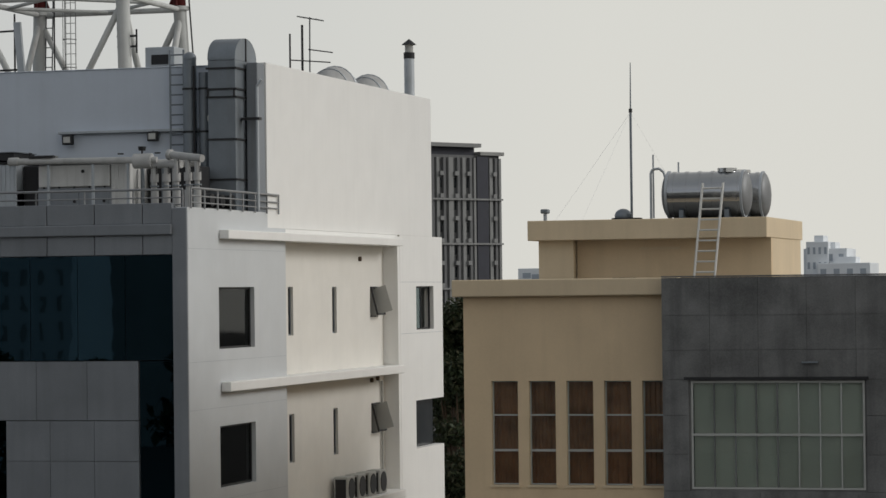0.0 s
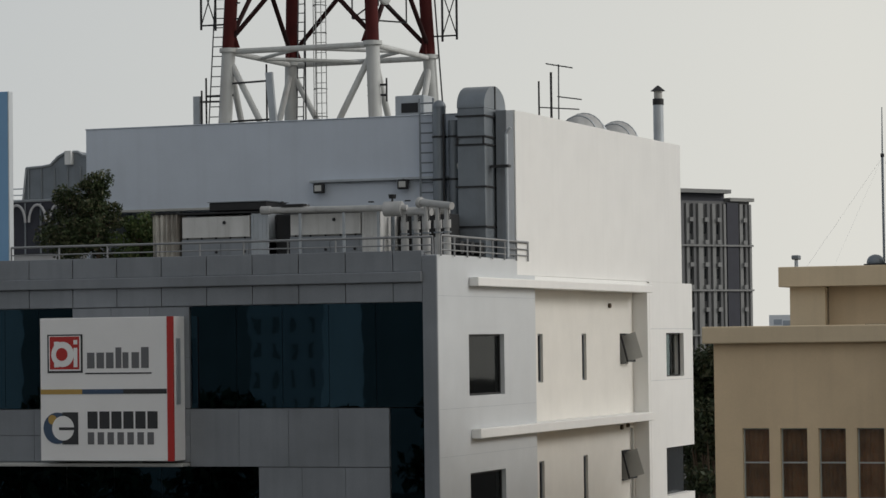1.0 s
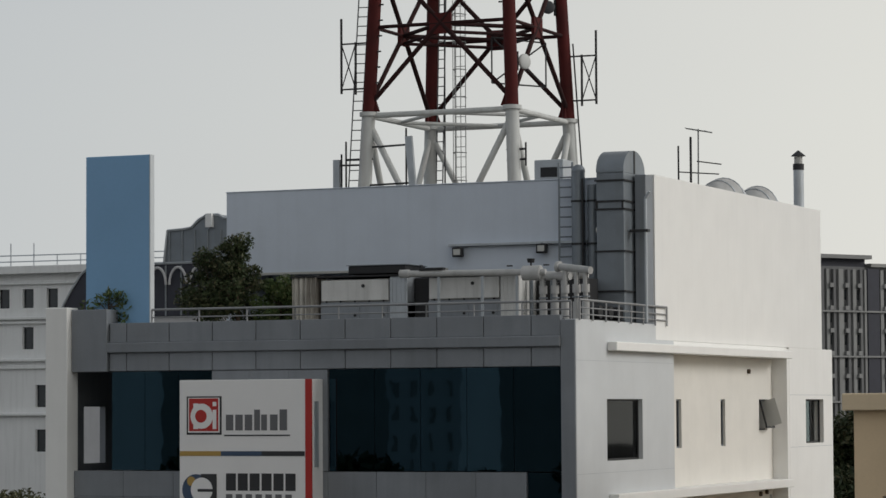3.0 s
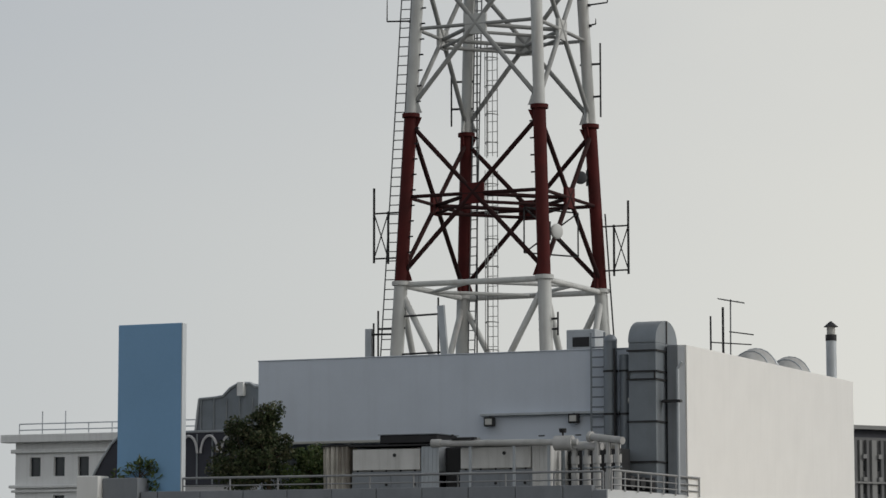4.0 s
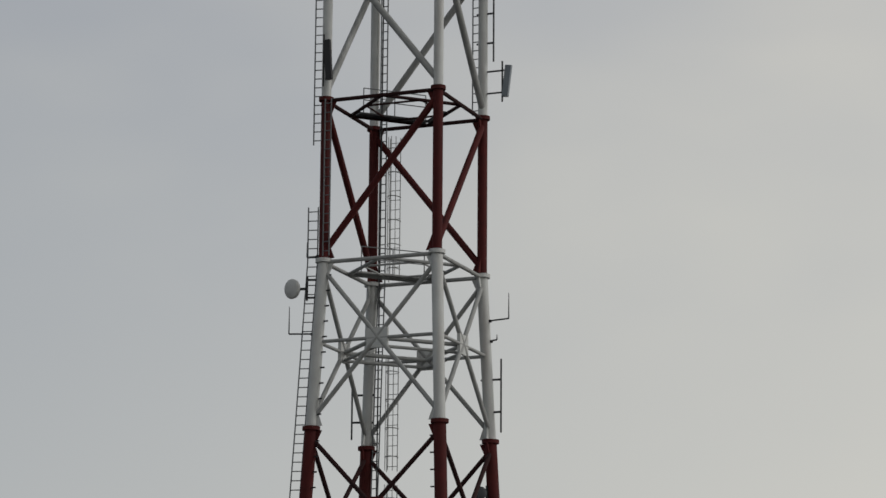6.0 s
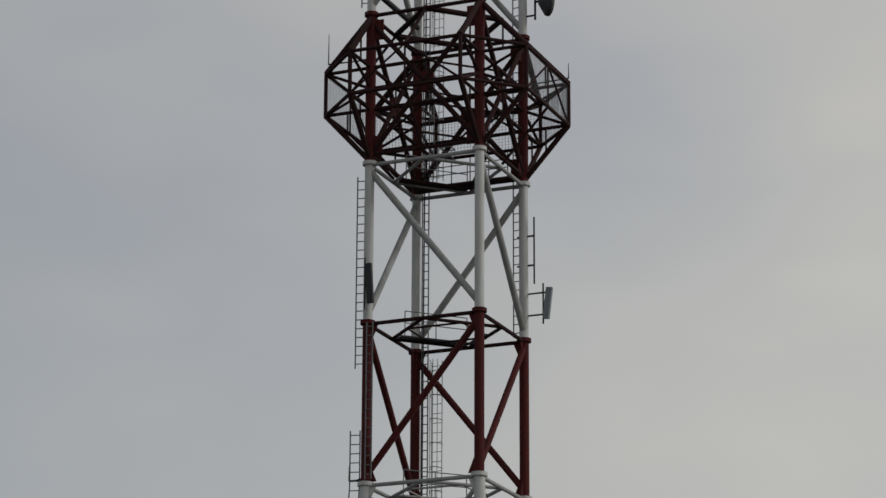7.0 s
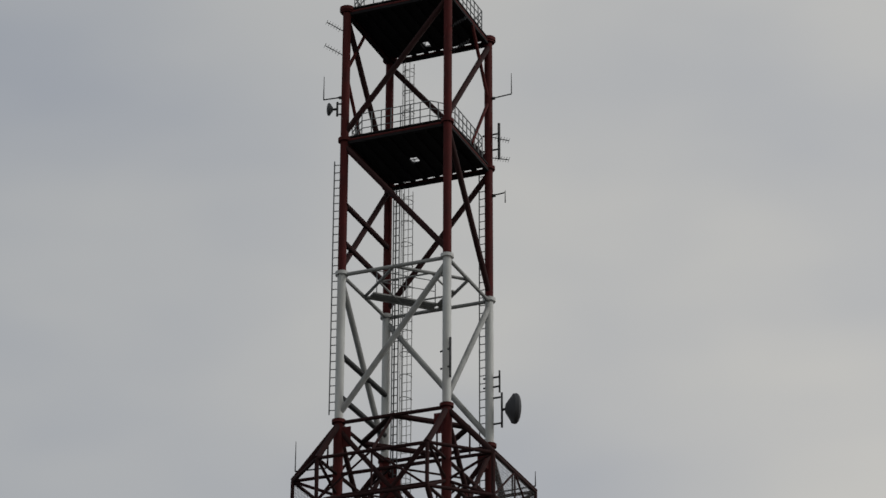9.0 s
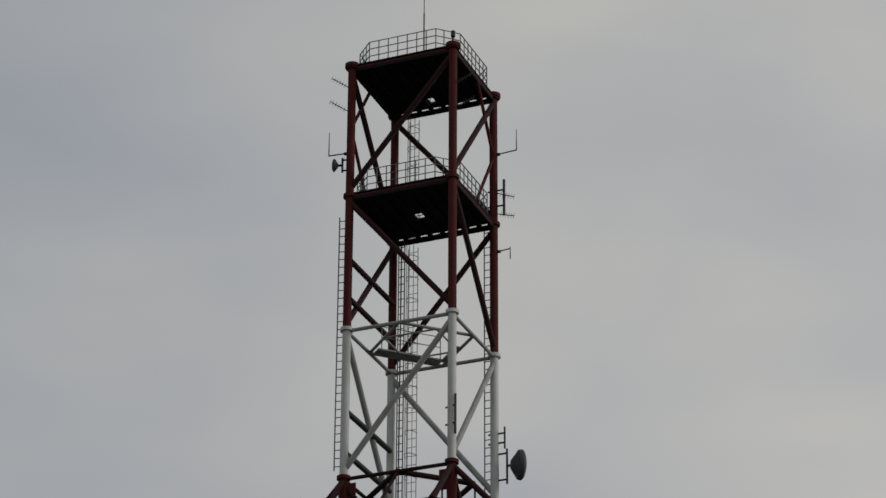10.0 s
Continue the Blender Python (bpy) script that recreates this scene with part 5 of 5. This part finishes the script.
for s in range(2):
    for x in WX:
        z0, z1 = 17.12 - 4.2 * s, 19.73 - 4.2 * s
        w = part("window", holed(B(), "y", 70.14, 0.05, x, x + YW, z0, z1, [(x + 0.03, x + YW - 0.03, z0 + 0.03, z0 + 0.83), (x + 0.03, x + YW - 0.03, z0 + 0.89, z0 + 1.73), (x + 0.03, x + YW - 0.03, z0 + 1.77, z1 - 0.03)]), FRAME, yel)
        for a, b in ((z0 + 0.03, z0 + 0.83), (z0 + 0.89, z0 + 1.73), (z0 + 1.77, z1 - 0.03)):
            part("pane", box(B(), x + 0.03, x + YW - 0.03, 70.16, 70.17, a, b), CLEAR, w)
        # pleated curtain
        bm = B()
        rnd = random.Random(int((x + 30) * 100) + s)
        n = 34
        top, bot = [], []
        for i in range(n + 1):
            u = x - 0.2 + (YW + 0.4) * i / n
            yy = 70.35 + 0.025 * math.sin(i * 1.7 + rnd.random()) + rnd.uniform(-0.008, 0.008)
            top.append(bm.verts.new((u, yy, z1 + 0.02)))
            bot.append(bm.verts.new((u + rnd.uniform(-0.01, 0.01), yy, z0 - 0.02)))
        for i in range(n):
            bm.faces.new((bot[i], bot[i + 1], top[i + 1], top[i]))
        part("curtain", bm, CURTAIN, w, "brown pleated curtain")
        part("sill", box(B(), x - 0.04, x + YW + 0.04, 69.95, 70.13, z0 - 0.06, z0), YELLOWL, yel)

# roof house
part("roof_slab", box(B(), -18.47, -12.05, 74.0, 80.2, 23.33, 23.86, 0.02), YELLOWL, yel)
# unseen grey sheet, added so the tanks reflect a darker roof
part("roof_deck", box(B(), -18.2, -12.3, 74.25, 80.0, 23.845, 23.864), ROOFDECK, yel)
part("house_wall", box(B(), -18.25, -17.3, 74.35, 74.6, 22.0, 23.33), YELLOWL, yel)
# recessed wall takes the deeper yellow in place of warm bounced light
part("house_wall", box(B(), -17.3, -12.07, 74.8, 75.04, 22.0, 23.33), YELLOW, yel)
part("house_wall", box(B(), -12.3, -12.08, 75.05, 80.0, 22.0, 23.33), YELLOWL, yel)
part("house_wall", box(B(), -18.25, -18.0, 74.6, 80.0, 22.0, 23.33), YELLOWL, yel)
part("roof_sill", box(B(), -16.3, -15.7, 74.6, 74.79, 22.02, 22.32), DARKMETAL, yel)
part("lintel_strip", box(B(), -15.6, -14.5, 74.77, 74.798, 23.06, 23.13), YELLOWL, yel)

stone = thing("stone_clad_building", (-9, 77, 0), "dark grey stone-clad block with a wide blind-covered window", "building", kind="structure")
part("core_wall", holed(B(), "y", 69.26, 0.3, -13.88, -2.0, 0, 22.24, [(-13.2, -8.95, 17.1, 19.74)]), CONC, stone)
part("side_wall", box(B(), -13.88, -13.6, 69.57, 72.3, 0, 22.2), CONC, stone)
part("roof", box(B(), -13.6, -2.31, 69.56, 97, 21.75, 22.0), ROOFDECK, stone)
part("side_wall", box(B(), -2.3, -2.0, 69.57, 97, 0, 22.24), CONC, stone)
xs = [-13.9 + 1.19 * i for i in range(11)]
zs_ = [22.28, 21.35, 20.5, 19.78, 18.9, 17.95, 17.05, 16.1, 15.2]
for i in range(len(xs) - 1):
    for j in range(len(zs_) - 1):
        x0, x1, z1, z0 = xs[i] + 0.003, xs[i + 1] - 0.003, zs_[j] - 0.004, zs_[j + 1] + 0.004
        if z1 < 19.8 and z0 > 17.05 and x1 > -13.25 and x0 < -8.9:
            for a, b in ((x0, min(x1, -13.25)), (max(x0, -8.9), x1)):
                if b - a > 0.05:
                    part("stone_slab", box(B(), a, b, 69.2, 69.26, z0, z1), CONC, stone)
            continue
        part("stone_slab", box(B(), x0, x1, 69.2 + 0.004 * ((i * 7 + j * 3) % 3), 69.26, z0, z1), CONC, stone)
part("coping", box(B(), -13.9, -2.0, 69.18, 69.6, 22.285, 22.32), CONC, stone)
w = part("wide_window", holed(B(), "y", 69.24, 0.05, -13.2, -8.95, 17.1, 19.74, [(-13.15, -9.0, 18.46, 19.69), (-13.15, -9.0, 17.15, 18.40)]), FRAME, stone)
for i in range(8):
    x = -13.15 + 4.15 * i / 8
    for z0, z1 in ((18.46, 19.69), (17.15, 18.40)):
        part("blind", box(B(), x + 0.004, x + 0.514, 69.36 + 0.02 * (i % 2), 69.38 + 0.02 * (i % 2), z0 - 0.02, z1), BLIND, w)
        part("pane", box(B(), x + 0.01, x + 0.51, 69.262, 69.272, z0, z1), CLEAR, w)
    if i:
        # one frame: its fading brightness to the left is put in as darker colour
        part("mullion", box(B(), x - 0.018, x + 0.018, 69.245, 69.29, 17.15, 19.69), CONC if i < 5 else FRAME, w)
part("lintel", box(B(), -13.35, -8.85, 69.12, 69.2, 19.78, 19.84), DARKMETAL, stone)
part("wall_bracket", box(B(), -10.45, -10.05, 69.1, 69.2, 20.17, 20.21), GALVDARK, stone)

# water tanks, mast, ladder on the roof house
def water_tank(y, x0, x1, label):
    r, zc = 0.605, 24.52
    t = thing("water_tank", ((x0 + x1) / 2, y, 23.86), label, "tank", "steel tanks on the roof house")
    bm = tube(B(), (x0, y, zc), (x1, y, zc), r, 28)
    part("shell", bm, STAINLESS, t, smooth=True)
    for i in range(6):
        x = x0 + 0.15 + (x1 - x0 - 0.3) * i / 5
        part("rib", tube(B(), (x - 0.04, y, zc), (x + 0.04, y, zc), r + 0.018, 28), STAINLESS, t, smooth=True)
    for x in (x0, x1):
        bm = B()
        bmesh.ops.create_uvsphere(bm, u_segments=28, v_segments=14, radius=r, matrix=Matrix.Translation((x, y, zc)) @ Matrix.Diagonal((0.32, 1, 1, 1)))
        part("end_dome", bm, TANKEND, t, smooth=True)
        part("end_rim", tube(B(), (x - 0.03, y, zc), (x + 0.03, y, zc), r + 0.035, 28), GALV, t, smooth=True)
    part("hatch", tube(B(), ((x0 + x1) / 2 + 0.55, y, zc + r - 0.03), ((x0 + x1) / 2 + 0.55, y, zc + r + 0.08), 0.26, 18), STAINLESS, t, smooth=True)
    for x in (x0 + 0.4, x1 - 0.4):
        part("saddle", box(B(), x - 0.06, x + 0.06, y - 0.5, y + 0.5, 23.86, 24.1), GALVDARK, t)


water_tank(75.4, -14.88, -12.86, "horizontal ribbed stainless water tank on the roof house")
water_tank(76.8, -14.9, -12.58, "second stainless water tank behind the first")
t = thing("tank_pipe", (-15.35, 75.0, 23.86), "bent grey overflow pipe beside the tanks", "pipe")
pts = [(-15.33, 75.1, 23.86), (-15.33, 75.1, 25.1), (-15.28, 75.1, 25.2), (-15.1, 75.1, 25.22), (-14.98, 75.1, 25.12), (-14.93, 75.1, 24.95)]
for a, b in zip(pts, pts[1:]):
    part("pipe_run", tube(B(), a, b, 0.035, 8), GALV, t)
part("pipe_run", tube(B(), (-15.28, 75.2, 23.9), (-15.28, 75.2, 25.6), 0.025, 6), GALV, t)
part("vent_stub", tube(B(), (-14.75, 76.0, 24.9), (-14.75, 76.0, 25.42), 0.025, 6), GALV, t)
t = thing("aerial_mast", (-16.05, 76.0, 23.86), "slim grey aerial mast with guy wires", "antenna")
part("mast", tube(B(), (-16.05, 76, 23.86), (-16.05, 76, 26.85), 0.035, 8), GALVDARK, t)
part("mast", tube(B(), (-16.05, 76, 26.85), (-16.04, 76, 28.15), 0.022, 8, 0.012), GALVDARK, t)
part("clamp", tube(B(), (-16.05, 76, 26.8), (-16.05, 76, 26.9), 0.05, 8), DARKMETAL, t)
for e in ((-18.2, 76.0, 23.87), (-15.0, 79.5, 23.87), (-17.0, 74.2, 23.87)):
    part("guy_wire", tube(B(), (-16.05, 76, 26.8), e, 0.002, 4), GALV, t)
t = thing("roof_vent", (-16.15, 75.6, 23.86), "dark domed roof vent beside the mast", "vent")
bm = B()
bmesh.ops.create_uvsphere(bm, u_segments=16, v_segments=10, radius=0.24, matrix=Matrix.Translation((-16.2, 75.6, 23.98)) @ Matrix.Diagonal((1, 1, 0.85, 1)))
part("dome", bm, GALVDARK, t, smooth=True)
part("base", tube(B(), (-16.1, 75.6, 23.86), (-16.1, 75.6, 23.93), 0.42, 16), DARKMETAL, t)
t = thing("security_camera", (-18.1, 74.6, 23.86), "small camera on a post at the roof edge", "camera")
part("post", tube(B(), (-18.12, 74.6, 23.86), (-18.12, 74.6, 24.06), 0.05, 8), GALV, t)
part("body", box(B(), -18.22, -18.02, 74.45, 74.75, 24.06, 24.18, 0.03), GALVDARK, t)
ladder("roof_ladder", (-13.62, 73.35, 22.02), (-13.44, 73.92, 24.76), 0.54, (1, 0, 0), "pale aluminium ladder leaning on the roof house", 0.27, mat("aluminium", (0.62, 0.61, 0.58), 0.4, metal=0.3, var=0.1), 0.026)

# ---- buildings further off ----
def windows_grid(t, x0, pitch, n, w, y, rows, h, m=FARGLASS, frame=FARWHITE):
    for z in rows:
        for i in range(n):
            x = x0 + pitch * i
            win = part("window", box(B(), x, x + w, y - 0.02, y + 0.1, z, z + h), m, t)
            part("sill", box(B(), x - 0.15, x + w + 0.15, y - 0.25, y, z - 0.2, z), frame, win)


t = thing("white_building", (-118, 205, 0), "white classical building with cornices and small dark windows", "building", kind="structure")
rows = [30.25, 26.9, 22.2, 18.6]
h2 = [(-126.35 + 2.28 * i + (1.25 if z < 25 else 0), -126.35 + 2.28 * i + 1.05 + (1.25 if z < 25 else 0), z, z + (1.55 if z > 29 else 1.8)) for z in rows for i in range(12) if not (z in (26.9,) and i in (0,)) and not (z < 25 and i < 1)]
part("front_wall", holed(B(), "y", 200, 0.6, -127.7, -98, 0, 33.0, h2), FARWHITE, t)
part("body", box(B(), -127.6, -98, 200.62, 215, 0, 32.9), FARWHITE, t)
for x0, x1, z0, z1 in h2:
    part("window", box(B(), x0, x1, 200.3, 200.4, z0, z1), FARGLASS, t)
for z, hh, o in ((33.0, 0.65, 0.9), (32.15, 0.3, 0.3), (29.3, 0.25, 0.4), (28.95, 0.2, 0.25), (25.9, 0.25, 0.4), (25.3, 0.3, 0.25), (21.5, 0.25, 0.4)):
    part("cornice", box(B(), -127.7 - o, -98, 200 - o, 200.4, z, z + hh, 0.05), FARWHITE, t)
rl = thing("roof_railing", (-125, 201, 33.6), "thin grey rails along the white roof", "railing")
for z in (34.1, 34.6):
    part("rail", tube(B(), (-128, 201, z), (-98, 201, z), 0.05, 6), GALV, rl)
for i in range(14):
    part("post", tube(B(), (-128 + 2.2 * i, 201, 33.5), (-128 + 2.2 * i, 201, 35.6 if i in (1, 2) else 34.6), 0.05, 6), GALV, rl)

# dark curved metal roofs of a neighbour
def curved_roof(pr, y0, y1, m, t, ribs, bars):
    """Extrudes the roof profile (x, z) from y0 to y1 and lays ribs along it."""
    bm = B()
    pr = pr + [(pr[-1][0], pr[0][1])]
    a = [bm.verts.new((x, y0, z)) for x, z in pr]
    c = [bm.verts.new((x, y1, z)) for x, z in pr]
    for i in range(len(pr)):
        j = (i + 1) % len(pr)
        bm.faces.new((a[i], a[j], c[j], c[i]))
    bm.faces.new(a)
    bm.faces.new(c[::-1])
    part("roof_shell", bm, m, t)
    for k in range(ribs):
        y = y0 - 0.05 + (y1 - y0) * k / max(1, ribs - 1)
        for (xa, za), (xb, zb) in zip(pr[:-1], pr[1:-1]):
            part("rib", tube(B(), (xa, y, za), (xb, y, zb), 0.07, 5), GALV, t)
    for x, z0, z1 in bars:
        part("glazing_bar", tube(B(), (x, y0 - 0.04, z0), (x, y0 - 0.04, z1), 0.05, 5), GALVDARK, t)


t = thing("curved_roof_hall", (-72, 133, 0), "dark curved metal roofs behind the planting", "building", kind="structure")
part("hall_wall", box(B(), -78.0, -56, 130.2, 142, 0, 26.78), FARPALE, t)
curved_roof([(-78.4, 26.8), (-78.1, 27.5), (-77.6, 28.3), (-77.1, 29.0), (-76.5, 29.5), (-62.0, 29.55)], 130, 141, FARDARK, t, 3, [(-76.5 + 0.9 * i, 26.8, 29.4) for i in range(12)])
curved_roof([(-72.1, 29.56), (-71.9, 31.2), (-71.0, 31.25), (-70.5, 31.32), (-70.1, 31.7), (-69.6, 31.95), (-68.9, 31.95), (-68.6, 31.75), (-63.0, 31.8)], 130, 140, GALVDARK, t, 3, [(-71.8 + 0.75 * i, 29.6, 31.2) for i in range(9)])
part("roof_vent", box(B(), -69.55, -69.2, 129.7, 130.2, 31.3, 32.0), FARWHITE, t)
for x in (-72.4, -71.2, -70.0):
    bm = B()
    for i in range(10):
        a0, a1 = math.pi * i / 10, math.pi * (i + 1) / 10
        tube(bm, (x - 0.5 * math.cos(a0), 129.8, 28.4 + 0.9 * math.sin(a0)), (x - 0.5 * math.cos(a1), 129.8, 28.4 + 0.9 * math.sin(a1)), 0.07, 5)
    part("arch_rib", bm, FARPALE, t)

# tall apartment block far behind
t = thing("apartment_tower", (-112, 390, 0), "tall grey apartment block with vertical fins and white bands", "building", kind="structure")
t.rotation_euler = (0, 0, radians(58))


def ab(name, u0, u1, d0, d1, z0, z1, m, bevel=0.0, parent=None):
    """Part of the block: u along its facade, d out (-) or in (+) from it."""
    return part(name, box(B(), -112 + u0, -112 + u1, 390 + d0, 390 + d1, z0, z1, bevel), m, parent or t)


ab("body", -6, 14.2, 0, 9, 0, 41.6, FARFIN)
ab("roof_house", -6, 9.6, 0.3, 8, 41.6, 42.7, FARDARK)
ab("roof_slab", -6, 9.9, -0.9, 9, 42.7, 43.25, FARMID)
ab("roof_slab", 9.9, 14.6, -0.7, 9, 41.6, 42.1, FARGREY)
# flat dark strip stands in for a shaded recess in the facade
ab("recess_strip", 9.4, 11.6, -0.5, 0, 0, 41.4, FARDARK)
for u, w, m in ((0.3, 0.8, FARFIN), (1.6, 0.5, FARMID), (2.9, 0.45, FARFIN), (3.9, 0.9, FARMID), (5.6, 0.5, FARFIN), (6.6, 0.6, FARMID), (8.0, 0.45, FARFIN), (8.8, 0.4, FARMID), (11.9, 0.6, FARMID), (13.0, 0.4, FARFIN), (13.8, 0.4, FARMID)):
    ab("fin", u, u + w, -0.45, 0, 0, 41.2, m)
for k in range(9):
    z = 38.6 - 3.2 * k
    if k % 2 == 0:
        ab("band", -1, 14.3, -0.75, -0.46, z - 3.5, z - 3.25, FARMID)
    for u in (2.0, 4.9, 7.3, 12.4):
        ab("balcony", u, u + 0.65, -0.8, -0.02, z, z + 0.6, FARMID)
        ab("window", u - 0.05, u + 0.8, -0.1, -0.02, z - 1.7, z - 0.3, FARGLASS)

# blocks on the horizon, their haze painted into the colours
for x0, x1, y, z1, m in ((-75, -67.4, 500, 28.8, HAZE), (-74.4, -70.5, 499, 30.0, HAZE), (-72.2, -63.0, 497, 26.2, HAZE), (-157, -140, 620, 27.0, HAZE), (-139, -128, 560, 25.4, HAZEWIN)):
    t = thing("distant_block", ((x0 + x1) / 2, y + 6, 0), "apartment block on the skyline, painted pale for distance haze", "building", "blocks on the skyline", kind="structure")
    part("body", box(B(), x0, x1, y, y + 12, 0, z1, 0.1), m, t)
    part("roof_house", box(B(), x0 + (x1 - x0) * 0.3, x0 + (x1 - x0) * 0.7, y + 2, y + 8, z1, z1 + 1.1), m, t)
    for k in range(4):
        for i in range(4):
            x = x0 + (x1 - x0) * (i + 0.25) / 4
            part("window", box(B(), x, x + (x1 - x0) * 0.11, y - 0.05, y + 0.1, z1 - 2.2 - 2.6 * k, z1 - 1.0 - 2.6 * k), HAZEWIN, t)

# blocks on the camera's side of the street, which the dark glass reflects
# the 260 m wide one is added unseen, to keep sky out of the glass
for x, y, w, h, m in ((-137, -160, 9.5, 60, FARPALE), (-172, -140, 8.0, 48, FARPALE), (-160, -240, 260, 75, FARGREY)):
    t = thing("reflected_block", (x, y, 0), "slab block with window columns, placed for the dark glass to reflect", "building", "blocks across the street", kind="structure")
    part("body", box(B(), x - w / 2, x + w / 2, y - 12, y, 0, h), m, t)
    for k in range(int(h / 3.2)):
        for i in range(4):
            xa = x - w / 2 + w * (i + 0.25) / 4
            part("window", box(B(), xa, xa + w * 0.06, y - 0.1, y + 0.06, 1 + 3.2 * k, 2.8 + 3.2 * k), FARGREY, t)

# ---- street trees ----
tree("street_tree", (-33.2, 121, 0), 22.4, 3.2, 52000, 0.14, 21, "dense dark green street tree behind the buildings", LEAFD, 60, 0.2)
tree("street_tree", (-35.2, 128, 0), 22.0, 3.6, 44000, 0.14, 22, "dense dark green street tree behind the buildings", LEAFD, 50, 0.2)
tree("street_tree", (-68.5, 108, 0), 18.8, 4.6, 60000, 0.11, 23, "olive green street tree beside the office", OLIVE, 28, 0.35)
tree("street_tree", (-60, 104, 0), 17.0, 4.5, 40000, 0.11, 24, "olive green street tree beside the office", OLIVE, 24, 0.35)
for i in range(6):
    tree("street_tree", (-62 - 9.5 * i, -38 - 4 * (i % 2), 0), 20.5 - 1.6 * (i % 3), 6.2, 3500, 0.5, 30 + i, "broad dark street tree across the road", LEAFD, 22, 0.25)
